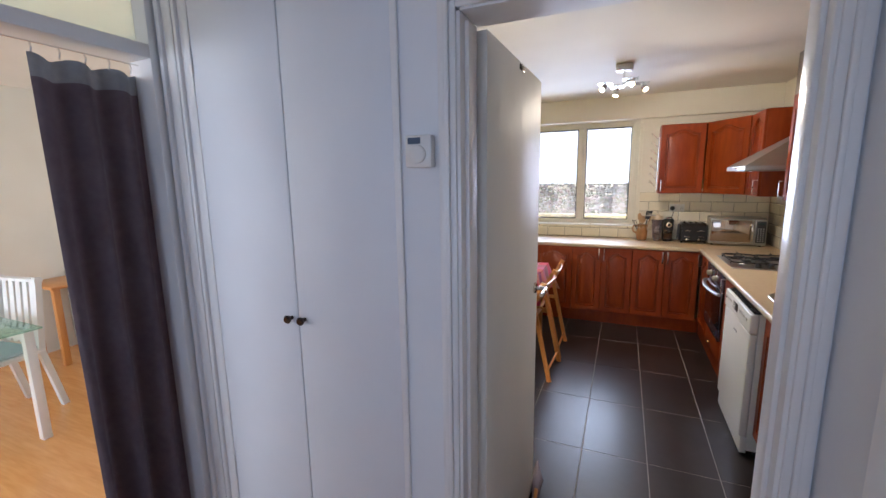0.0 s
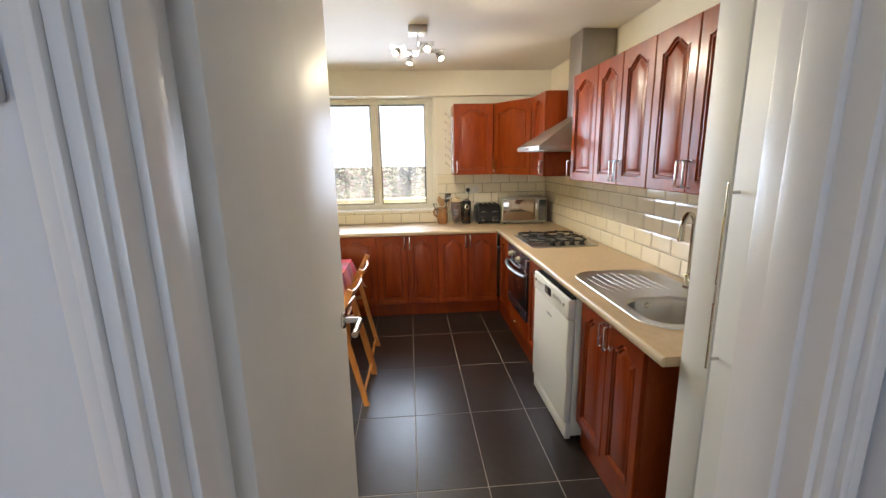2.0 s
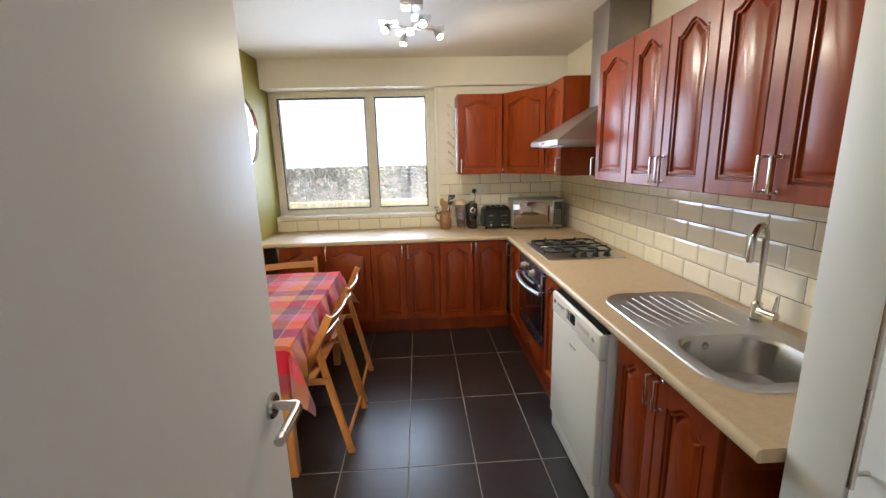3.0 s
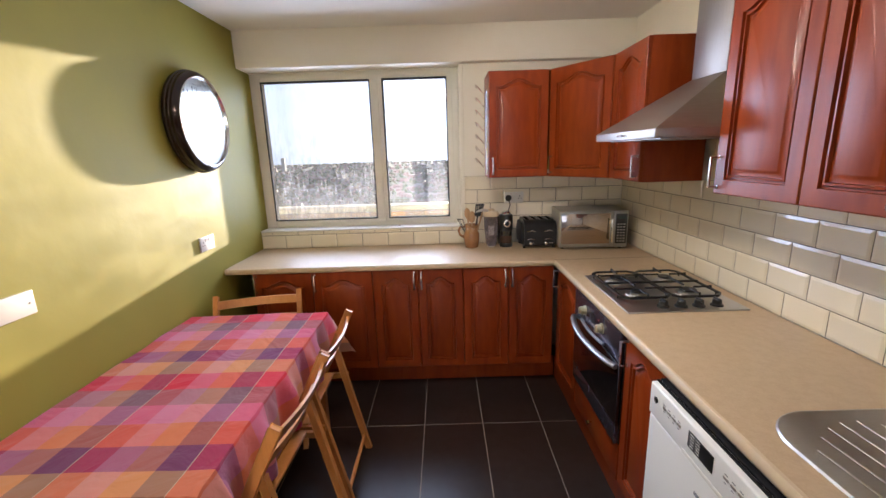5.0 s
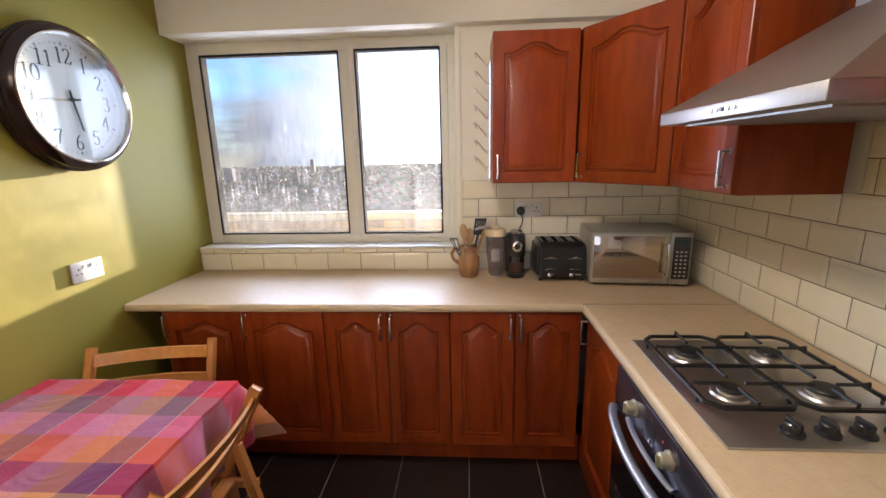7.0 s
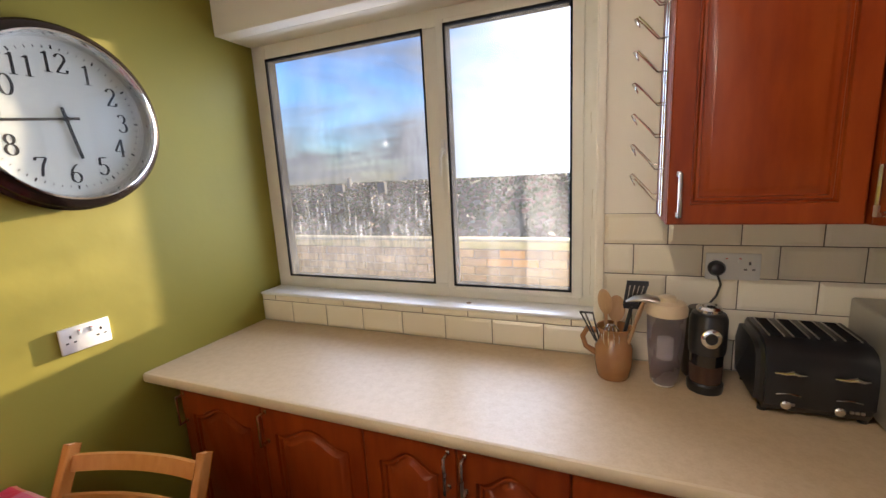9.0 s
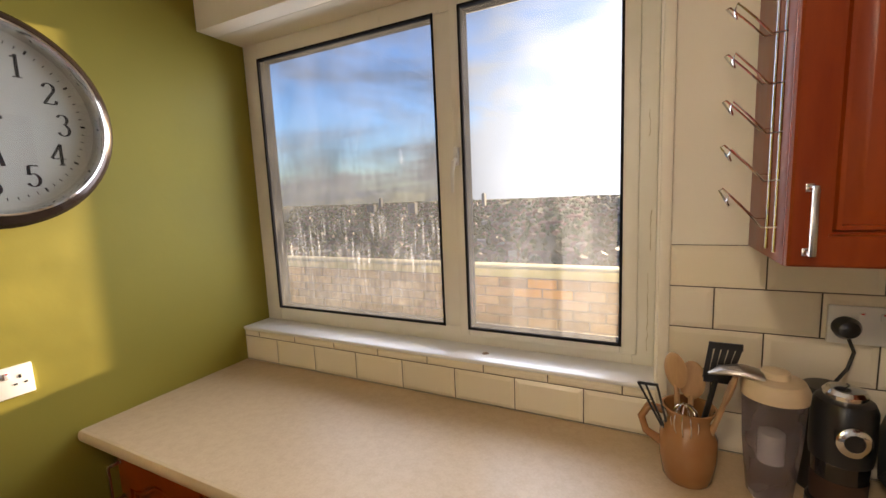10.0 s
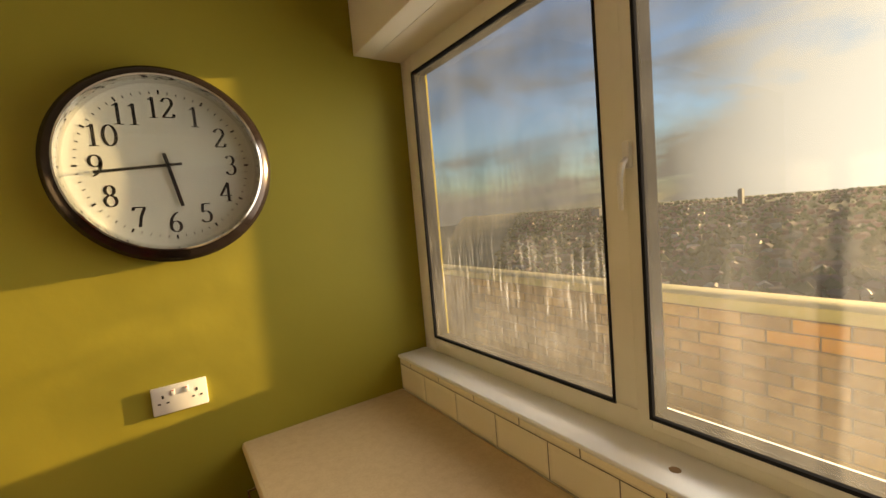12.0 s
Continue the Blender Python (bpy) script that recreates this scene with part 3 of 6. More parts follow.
part("door_knob", lathe(bmesh.new(), [(0.005, -0.006), (0.005, -0.014), (0.010, -0.017), (0.0115, -0.021), (0.010, -0.025), (0.004, -0.027)], 24, (HALL_E - 0.004, 3.127, 1.283), "x"), M_NICKEL, hd, "small round metal knob")
part("keyhole_cover", lathe(bmesh.new(), [(0.008, 0), (0.007, -0.003), (0.003, -0.004)], 20, (HALL_E - 0.004, 3.127, 1.215), "x"), M_NICKEL, hd)

# Opening from the hall to the living room, with a glazed transom
OY0, OY1 = 2.62, 3.50
bm = box(HALL_W - 0.12, HALL_W, OY1 + 0.002, HALL_N + 0.12, 0, CEIL)
bx(bm, HALL_W - 0.12, HALL_W, HALL_S, OY0, 0, CEIL)
structure("wall_hall_west", bm, M_HALL, "white painted hall wall with the living room opening")
bm = box(HALL_W, -0.66, HALL_N - 0.002, HALL_N + 0.12, 0, CEIL)
for q in ((-0.785, -0.765), (-0.74, -0.70), (-0.695, -0.68)):
    bx(bm, q[0], q[1], HALL_N - 0.016, HALL_N, 0, CEIL, 0.003)
structure("wall_hall_corner", bm, M_GLOSS, "white painted corner post beside the cupboard")
lf = tagged(thing("door_frame_2", "white painted door frame with a reeded glass transom above", "door frame"), kind="structure")
for y in (OY0, OY1 - 0.03):
    part("jamb", box(HALL_W - 0.124, HALL_W + 0.004, y, y + 0.03, 0, CEIL, 0.003), M_GLOSS, lf)
for y0, y1 in ((OY0 - 0.055, OY0),):
    bm = box(HALL_W, HALL_W + 0.018, y0, y1, 0, CEIL, 0.003)
    bx(bm, HALL_W + 0.018, HALL_W + 0.026, y0 + 0.016, y1 - 0.016, 0, CEIL, 0.003)
    part("architrave", bm, M_GLOSS, lf)
part("transom_rail", box(HALL_W - 0.124, HALL_W + 0.004, OY0 + 0.03, OY1 - 0.03, 2.062, 2.110, 0.003), M_GLOSS, lf)
part("transom_glass", box(HALL_W - 0.07, HALL_W - 0.064, OY0 + 0.03, OY1 - 0.03, 2.110, 2.46), M_REEDED, lf, "reeded obscure glass")

# Curtain in the opening
cur = thing("door_curtain", "plum-grey curtain with grey heading tape, drawn aside in a doorway", "curtain")


def drape(y0, y1, z0, z1, x, folds, depth, sway, va=0.0, vb=1.0):
    bm = bmesh.new()
    nu, nv = 60, 24
    grid = []
    for j in range(nv + 1):
        v = va + (vb - va) * j / nv
        row = []
        for i in range(nu + 1):
            u = i / nu
            z = z0 + (z1 - z0) * j / nv
            wave = math.sin(u * folds * 2 * math.pi + 0.6 * (1 - v)) + 0.35 * math.sin(u * folds * 5.1 + 1.3 + v)
            row.append(bm.verts.new((x + depth * wave * (0.45 + 0.55 * (1 - v)), y0 + (y1 - y0) * u + sway * (1 - v) * (1 - u), z - 0.014 * math.sin(u * 9.4) ** 2 * max(0, (v - 0.93) / 0.07))))
        grid.append(row)
    for a, b in zip(grid, grid[1:]):
        for i in range(nu):
            bm.faces.new((a[i], a[i + 1], b[i + 1], b[i]))
    bmesh.ops.solidify(bm, geom=bm.faces[:], thickness=0.004)
    return bm


part("cloth", drape(3.15, 3.485, 0.03, 1.945, HALL_W - 0.075, 3.0, 0.042, 0.0, 0.0, 0.965), M_CURTAIN, cur)
part("heading_tape", drape(3.15, 3.485, 1.945, 2.015, HALL_W - 0.075, 3.0, 0.042, 0.0, 0.965, 1.0), M_HEADING, cur, "pale grey heading tape")
for i in range(5):
    y = 3.16 + i * 0.07
    part("curtain_ring", tube(bmesh.new(), [(HALL_W - 0.07, y, 2.01), (HALL_W - 0.062, y, 2.03), (HALL_W - 0.07, y, 2.045)], 0.0025, 6), M_CHROME, cur)
part("wire", tube(bmesh.new(), [(HALL_W - 0.07, OY0 + 0.03, 2.046), (HALL_W - 0.07, OY1 - 0.03, 2.046)], 0.0025, 8), M_CHROME, cur, "thin curtain wire")

# Living room shell and furniture
structure("wall_living_west", box(-4.42, -4.30, -0.4, 6.0, 0, CEIL), M_CREAM, "pale living room wall")
structure("wall_living_north", box(-5.08, WEST - 0.12, 5.0, 5.12, 0, CEIL), M_CREAM, "pale living room wall")
structure("wall_living_east", box(HALL_W - 0.12, HALL_W, HALL_N + 0.12, 5.0, 0, CEIL), M_HALL, "pale living room wall")
structure("ceiling_living", box(-5.2, WEST - 0.16, -0.6, 5.12, CEIL, CEIL + 0.12), M_CEIL, "white living room ceiling")

# Cabinet doors
def arch_loop(w, h, m, rise, n=20):
    """A panel outline with a cathedral top, inset by m. Returns inner points and matching points on the edge of the slab."""
    x0, x1, z0 = m, w - m, m
    zs = h - m - rise
    inner, outer = [(x0, z0), (x1, z0)], [(0, 0), (w, 0)]
    for k in range(n + 1):
        u = 1 - 2 * k / n
        s = 0.5 * (1 + math.cos(math.pi * min(1, abs(u) / 0.82)))
        s = s ** 0.8
        inner.append(((x0 + x1) / 2 + u * (x1 - x0) / 2, zs + rise * s))
        outer.append((w * (1 + u) / 2, h))
    return inner, outer


def cathedral_door(w, h, margin=0.052, rise=0.045, thick=0.02):
    bm = bmesh.new()
    inner, outer = arch_loop(w, h, margin, rise)
    loops = [[bm.verts.new((x, 0.003, z)) for x, z in outer]]
    cx, cz = w / 2, h / 2
    loops.append([bm.verts.new((cx + (x - cx) * (1 - 0.008 / w), 0.0, cz + (z - cz) * (1 - 0.008 / h))) for x, z in outer])
    for m, y in ((0, 0.0), (0.003, 0.0105), (0.009, 0.0105), (0.013, 0.0035), (0.021, 0.0025), (0.024, 0.0115), (0.032, 0.0115), (0.048, 0.003), (0.052, 0.002)):
        pts, _ = arch_loop(w, h, margin + m * 0.8, rise * (1 - m * 2.2))
        loops.append([bm.verts.new((x, y, z)) for x, z in pts])
    back = [bm.verts.new((x, thick, z)) for x, z in outer]
    for a, b in zip([back] + loops, loops):
        n = len(a)
        for k in range(n):
            bm.faces.new((a[k], a[(k + 1) % n], b[(k + 1) % n], b[k]))
    bm.faces.new(loops[-1])
    bm.faces.new(back[::-1])
    return bm


def bow_handle(x, z, length=0.115, reach=0.032):
    h = length / 2
    bm = bmesh.new()
    bx(bm, x - 0.005, x + 0.005, -reach - 0.004, -reach + 0.004, z - h, z + h, 0.0025)
    for s in (-1, 1):
        bx(bm, x - 0.004, x + 0.004, -reach + 0.004, 0.001, z + s * (h - 0.004) - 0.004, z + s * (h - 0.004) + 0.004, 0.0015)
        bx(bm, x - 0.006, x + 0.006, -0.002, 0.001, z + s * (h - 0.004) - 0.007, z + s * (h - 0.004) + 0.007, 0.001)
    return bm


def cabinet(name, m, w, z0, h, depth, doors, label, hz, group, low=0.0):
    """A unit whose front looks to -y. doors: (from, to, handle place)."""
    unit = thing(name, label, "kitchen cabinet", m, group)
    part("body", box(0.001, w - 0.001, 0.021, depth, z0, z0 + h - low, 0.001), M_CHERRY, unit)
    if low:
        for a, b in ((0.001, 0.020), (w - 0.020, w - 0.001)):
            part("side_panel", box(a, b, 0.021, depth, z0 + h - low + 0.001, z0 + h - 0.001, 0.001), M_CHERRY, unit)
    for a, b, hx in doors:
        d = part("door", cathedral_door(b - a - 0.004, h - 0.004), M_CHERRY, unit)
        d.location = (a + 0.002, 0, z0 + 0.002)
        if hx is not None:
            part("handle", bow_handle(hx - a - 0.002, hz - z0 - 0.002), M_NICKEL, d, "brushed metal bow handle")
    return unit


BASE_Z, BASE_H, BASE_D = 0.155, 0.712, 0.59
NF, EF = 7.14, 1.53
base_label = "cherry-red wooden base unit with arched doors under the beige worktop"
cabinet("base_cabinet", pose(-0.499, NF, 0), 0.801, BASE_Z, BASE_H, BASE_D, ((0, 0.395, 0.02), (0.395, 0.801, 0.418)), base_label, 0.79, "base cabinets")
cabinet("base_cabinet", pose(0.302, NF, 0), 0.606, BASE_Z, BASE_H, BASE_D, ((0, 0.303, 0.278), (0.303, 0.606, 0.328)), base_label, 0.79, "base cabinets")
cabinet("base_cabinet", pose(0.908, NF, 0), 0.609, BASE_Z, BASE_H, BASE_D, ((0, 0.305, 0.282), (0.305, 0.609, 0.328)), base_label, 0.79, "base cabinets")
cabinet("base_cabinet", pose(EF, 7.10, 0, 0, 0, -90), 0.43, BASE_Z, BASE_H, BASE_D, ((0.0, 0.43, 0.02),), "narrow cherry-red corner base unit beside the oven, door closed", 0.79, "base cabinets")
cabinet("base_cabinet", pose(EF, 6.062, 0, 0, 0, -90), 0.315, BASE_Z, BASE_H, BASE_D, ((0.0, 0.315, 0.022),), "cherry-red base unit between the oven and dishwasher, door closed", 0.79, "base cabinets")
cabinet("base_cabinet", pose(EF, 5.09, 0, 0, 0, -90), 0.59, BASE_Z, BASE_H, BASE_D, ((0.0, 0.295, 0.272), (0.295, 0.59, 0.320)), "cherry-red double base unit under the sink, doors closed", 0.79, "base cabinets", 0.15)
pl = thing("plinth", "cherry-red wooden plinth along the floor under the base units", "plinth")
part("north_board", box(-0.499, EF + 0.03, NF + 0.105, NF + 0.12, 0.0, BASE_Z - 0.002), M_CHERRY, pl)
part("east_board", box(EF + 0.035, EF + 0.05, 5.80, NF + 0.105, 0.0, BASE_Z - 0.002), M_CHERRY, pl)
part("sink_board", box(EF + 0.035, EF + 0.05, 4.51, 5.09, 0.0, BASE_Z - 0.002), M_CHERRY, pl)
part("side_board", box(-0.499, -0.48, NF + 0.122, NORTH, 0.0, BASE_Z - 0.002), M_CHERRY, pl)

# Worktop with a rounded front edge
wt = thing("worktop", "beige speckled laminate worktop with a pale rounded front edge", "worktop")
SX0, SX1, SY0, SY1 = 1.65, 2.03, 4.62, 4.965
bm = box(WEST, EAST, 7.137, NORTH, TOP - 0.038, TOP, 0.0)
part("north_top", bm, M_WORKTOP, wt)
bm = bmesh.new()
loops = []
for z in (TOP - 0.038, TOP):
    loops.append([bm.verts.new((x, y, z)) for x, y in ((1.522, 4.363), (EAST, 4.363), (EAST, 7.135), (1.522, 7.135))])
    loops.append([bm.verts.new((x, y, z)) for x, y in ((SX0, SY0), (SX1, SY0), (SX1, SY1), (SX0, SY1))])
for a, b in ((0, 1), (2, 3), (0, 2), (1, 3)):
    for k in range(4):
        bm.faces.new((loops[a][k], loops[a][(k + 1) % 4], loops[b][(k + 1) % 4], loops[b][k]))
part("east_top", bm, M_WORKTOP, wt)
nose = [(0.0, 0.0), (-0.008, -0.002), (-0.013, -0.009), (-0.014, -0.019), (-0.013, -0.030), (-0.008, -0.037), (0.0, -0.038)]
part("north_edge", prism(bmesh.new(), [(7.1368 + a, TOP + b) for a, b in nose], "x", WEST, 1.516), M_EDGE, wt, "pale rounded edge")
part("east_edge", prism(bmesh.new(), [(1.5218 + a, TOP + b) for a, b in nose], "y", 4.363, 7.128), M_EDGE, wt, "pale rounded edge")
part("joint_strip", box(1.515, EAST, 7.1335, 7.1385, TOP - 0.01, TOP + 0.0008), material("joint_metal", (0.25, 0.2, 0.15), 0.4, 0.6), wt, "thin dark joint strip")

# Wall cabinets
UZ, UH, UD = 1.434, 0.707, 0.31
ul = "cherry-red wooden wall unit with arched doors above the tiles"
cabinet("wall_cabinet", pose(1.12, 7.44, 0), 0.408, UZ, UH, 0.30, ((0, 0.408, 0.026),), ul, 1.515, "wall cabinets")
diag = thing("wall_cabinet", "cherry-red corner wall unit with one angled arched door", "kitchen cabinet", pose(1.535, 7.44, 0), "wall cabinets")
part("body", prism(bmesh.new(), [(0.004, 0.012), (0.0, 0.298), (0.603, 0.298), (0.603, -0.38), (0.285, -0.38)], "z", UZ, UZ + UH), M_CHERRY, diag)
dw = math.hypot(0.275, 0.385) - 0.012
dd = part("door", cathedral_door(dw, UH - 0.004), M_CHERRY, diag)
dd.matrix_local = pose(0.0, -0.002, UZ + 0.002, 0, 0, -math.degrees(math.atan2(0.385, 0.275)))
part("handle", bow_handle(0.026, 0.08), M_NICKEL, dd, "brushed metal bow handle")
cabinet("wall_cabinet", pose(1.81, 7.052, 0, 0, 0, -90), 0.392, UZ, UH, 0.33, ((0.0, 0.392, 0.366),), "cherry-red wooden wall unit with one arched door beside the hood", 1.515, "wall cabinets")
cabinet("wall_cabinet", pose(1.81, 6.055, 0, 0, 0, -90), 0.385, UZ, UH, 0.33, ((0.0, 0.385, 0.022),), ul, 1.515, "wall cabinets")
cabinet("wall_cabinet", pose(1.81, 5.67, 0, 0, 0, -90), 0.60, UZ, UH, 0.33, ((0.0, 0.30, 0.276), (0.30, 0.60, 0.324)), ul, 1.515, "wall cabinets")
cabinet("wall_cabinet", pose(1.81, 5.07, 0, 0, 0, -90), 0.60, UZ, UH, 0.33, ((0.0, 0.30, 0.276), (0.30, 0.60, 0.324)), ul, 1.515, "wall cabinets")

# Tall white larder unit
lar = thing("tall_larder_cupboard", "tall white larder cupboard with long bar handle beside the worktop", "cupboard")
part("body", box(1.60, EAST, KIT_S + 0.01, 4.355, 0.0, 2.48, 0.002), M_LARDER, lar)
part("side_post", box(1.572, 1.60, 4.225, 4.355, 0.0, 2.48, 0.003), M_LARDER, lar)
ld = part("door", box(1.572, 1.598, KIT_S + 0.02, 4.217, 0.10, 2.47, 0.003), M_LARDER, lar)
bm = tube(bmesh.new(), [(1.540, 4.19, 0.955), (1.540, 4.19, 1.52)], 0.006, 12)
for z in (0.985, 1.49):
    tube(bm, [(1.540, 4.19, z), (1.573, 4.19, z)], 0.005, 10)
part("bar_handle", bm, M_NICKEL, ld, "long brushed metal bar handle")

# Oven
ov = thing("built_in_oven", "built-in oven with dark steel panel, black glass door, curved handle", "oven", pose(1.51, 6.664, 0, 0, 0, -90))
part("casing", box(0.003, 0.595, 0.022, 0.55, 0.335, 0.862), M_BLACK, ov)
part("control_panel", box(0.003, 0.590, 0.0, 0.022, 0.728, 0.862, 0.003), M_OVENPANEL, ov, "dark brushed steel panel")
for kx in (0.165, 0.395):
    kn = part("control_knob", lathe(bmesh.new(), [(0.026, 0.0), (0.026, -0.004), (0.021, -0.007), (0.020, -0.026), (0.016, -0.030)], 28, (kx, 0, 0.800), "y"), M_BRASSY, ov, "round pale metal knob")
    part("grip", box(kx - 0.004, kx + 0.004, -0.035, -0.027, 0.783, 0.817, 0.001), M_BRASSY, kn)
part("display", box(0.250, 0.305, -0.0015, 0.001, 0.782, 0.828), M_BLACK, ov, "small black display")
for kx in (0.26, 0.278, 0.296):
    part("button", lathe(bmesh.new(), [(0.004, 0.0), (0.004, -0.003)], 10, (kx, 0, 0.768), "y"), M_CHROME, ov)
part("indicator_light", lathe(bmesh.new(), [(0.004, 0.0), (0.003, -0.002)], 10, (0.352, 0, 0.822), "y"), M_REDMARK, ov, "small red indicator")
od = part("door", box(0.003, 0.590, 0.0, 0.022, 0.43, 0.724, 0.003), M_GLASSY, ov, "black glass door")
part("lower_panel", box(0.003, 0.590, 0.002, 0.022, 0.338, 0.426, 0.003), M_OVENPANEL, ov)
pts = [(0.012 + 0.570 * k / 18, -0.008 - 0.046 * math.sin(math.pi * k / 18) ** 0.7, 0.708) for k in range(19)]
part("door_handle", tube(bmesh.new(), pts, 0.015, 12, 0.8), M_SATIN, od, "bowed satin steel handle")
pts = [(0.13 + 0.30 * k / 10, -0.003 - 0.014 * math.sin(math.pi * k / 10) ** 0.7, 0.738) for k in range(11)]
part("handle_plate", tube(bmesh.new(), pts, 0.009, 10, 0.7), M_SATIN, od, "satin steel grip plate")
dr = thing("oven_drawer_front", "cherry-red drawer front with small brass knob below the oven", "drawer", pose(EF, 6.664, 0, 0, 0, -90))
part("panel", box(0.002, 0.598, 0.0, 0.02, BASE_Z, 0.331, 0.003), M_CHERRY, dr)
part("knob", lathe(bmesh.new(), [(0.005, 0), (0.005, -0.012), (0.011, -0.016), (0.010, -0.024), (0.004, -0.027)], 20, (0.278, 0, 0.225), "y"), material("worn_brass", (0.6, 0.38, 0.13), 0.25, 1.0), dr, "small brass knob")

# Dishwasher
dish = thing("dishwasher", "white dishwasher with small dark display under the beige worktop", "dishwasher", pose(1.475, 5.735, 0, 0, 0, -90))
part("casing", box(0.004, 0.606, 0.040, 0.58, 0.03, 0.852, 0.003), M_WHITE, dish)
part("door", box(0.0, 0.61, 0.0, 0.038, 0.115, 0.735, 0.008, 3), M_WHITE, dish)
cp = part("control_panel", box(0.0, 0.61, -0.004, 0.038, 0.738, 0.852, 0.007, 3), M_WHITE, dish)
dsp = part("display", box(0.225, 0.335, -0.006, -0.003, 0.778, 0.828, 0.001), M_BLACK, cp, "dark display with pale print")
for k in range(5):
    for kx in (0.236, 0.262):
        part("print_bar", box(kx, kx + 0.017, -0.0068, -0.0058, 0.785 + 0.009 * k, 0.7875 + 0.009 * k), M_PLASTIC, dsp)
for kx in (0.042, 0.545):
    part("button", lathe(bmesh.new(), [(0.011, -0.003), (0.011, -0.006), (0.008, -0.0075)], 20, (kx, 0, 0.805), "y"), M_BLACK if kx < 0.1 else M_STEEL, cp)
for k, kx in enumerate((0.085, 0.112, 0.139, 0.166, 0.375, 0.402, 0.429, 0.456, 0.483)):
    part("button", box(kx, kx + 0.019, -0.0062, -0.003, 0.803, 0.811, 0.0015), M_STEEL, cp)
    part("print_bar", box(kx + 0.003, kx + 0.015, -0.0048, -0.0035, 0.816, 0.819), M_GREYPRINT, cp)
    part("print_bar", box(kx + 0.004, kx + 0.012, -0.0048, -0.0035, 0.793, 0.7955), M_GREYPRINT, cp)
part("handle_recess", box(0.20, 0.41, -0.006, 0.0, 0.738, 0.752, 0.003), M_PLASTIC, cp)
part("name_bar", box(0.27, 0.35, -0.0015, 0.001, 0.655, 0.665), M_GREYPRINT, dish, "small grey printed mark")
# Two black strips between the dishwasher top and the worktop.
part("top_seal", bx(box(0.004, 0.606, 0.014, 0.022, 0.8525, 0.8575, 0.001), 0.004, 0.606, 0.026, 0.046, 0.8525, 0.8600, 0.001), M_GASKET, dish, "black ribbed strip under the worktop")
part("kick_plate", box(0.004, 0.606, 0.012, 0.045, 0.012, 0.112, 0.003), M_WHITE, dish)
for kx in (0.03, 0.58):
    part("foot", lathe(bmesh.new(), [(0.018, 0.0), (0.018, 0.012), (0.008, 0.014), (0.008, 0.032)], 12, (kx, 0.10, 0)), M_BLACK, dish)

# Gas hob
hob = thing("gas_hob", "stainless steel four-burner gas hob with black supports on the worktop", "hob", pose(0, 0, TOP))
hp = box(1.585, 2.118, 6.18, 6.752, -0.002, 0.007, 0.004)
part("hob_plate", hp, M_STEEL, hob)
for bxx, byy, br in ((1.72, 6.62, 0.047), (1.97, 6.62, 0.040), (1.72, 6.40, 0.033), (1.97, 6.40, 0.045)):
    b = part("burner", lathe(bmesh.new(), [(br + 0.018, 0.006), (br + 0.012, 0.013), (br, 0.015), (br, 0.022), (br * 0.55, 0.023)], 32, (bxx, byy, 0)), M_STEEL, hob, "steel burner ring")
    part("burner_cap", lathe(bmesh.new(), [(br * 0.82, 0.023), (br * 0.86, 0.027), (br * 0.80, 0.031), (br * 0.3, 0.032)], 32, (bxx, byy, 0)), M_IRON, b, "black cap")
for x0, x1 in ((1.612, 1.842), (1.850, 2.080)):
    bm = bmesh.new()
    zt = 0.040
    c = 0.03
    for p, q in (((x0 + c, 6.73), (x1 - c, 6.73)), ((x0 + c, 6.30), (x1 - c, 6.30)), ((x0, 6.33), (x0, 6.70)), ((x1, 6.33), (x1, 6.70))):
        bar(bm, (*p, zt - 0.012), (*q, zt - 0.012), 0.009, 0.010)
    for p, q in (((x0, 6.70), (x0 + c, 6.73)), ((x1, 6.70), (x1 - c, 6.73)), ((x0, 6.33), (x0 + c, 6.30)), ((x1, 6.33), (x1 - c, 6.30))):
        bar(bm, (*p, zt - 0.012), (*q, zt - 0.012), 0.009, 0.010)
    xm = (x0 + x1) / 2
    bar(bm, (x0, 6.51, zt - 0.006), (x1, 6.51, zt - 0.006), 0.009, 0.010)
    for yy in (6.40, 6.62):
        for s in (-1, 1):
            tube(bm, [(xm + s * 0.115, yy, zt - 0.012), (xm + s * 0.113, yy, zt + 0.004), (xm + s * 0.095, yy, zt), (xm + s * 0.03, yy, zt)], 0.005, 8)
    for s, y0 in ((1, 6.73), (-1, 6.30), (1, 6.51), (-1, 6.51)):
        tube(bm, [(xm, y0, zt - 0.012), (xm, y0, zt + 0.004), (xm, y0 - s * 0.02, zt), (xm, y0 - s * 0.075, zt)], 0.005, 8)
    for p in ((x0, 6.36), (x1, 6.36), (x0, 6.68), (x1, 6.68)):
        tube(bm, [(*p, 0.006), (*p, zt - 0.010)], 0.004, 8)
    part("pan_support", bm, M_IRON, hob, "black enamelled wire pan support")
for kx in (1.765, 1.845, 1.925, 2.005):
    k = part("control_knob", lathe(bmesh.new(), [(0.027, 0.007), (0.026, 0.013), (0.020, 0.017), (0.019, 0.033), (0.016, 0.036)], 26, (kx, 6.235, 0)), M_BLACK, hob, "black knob")
    part("grip", box(kx - 0.005, kx + 0.005, 6.212, 6.258, 0.030, 0.042, 0.002), M_BLACK, k)

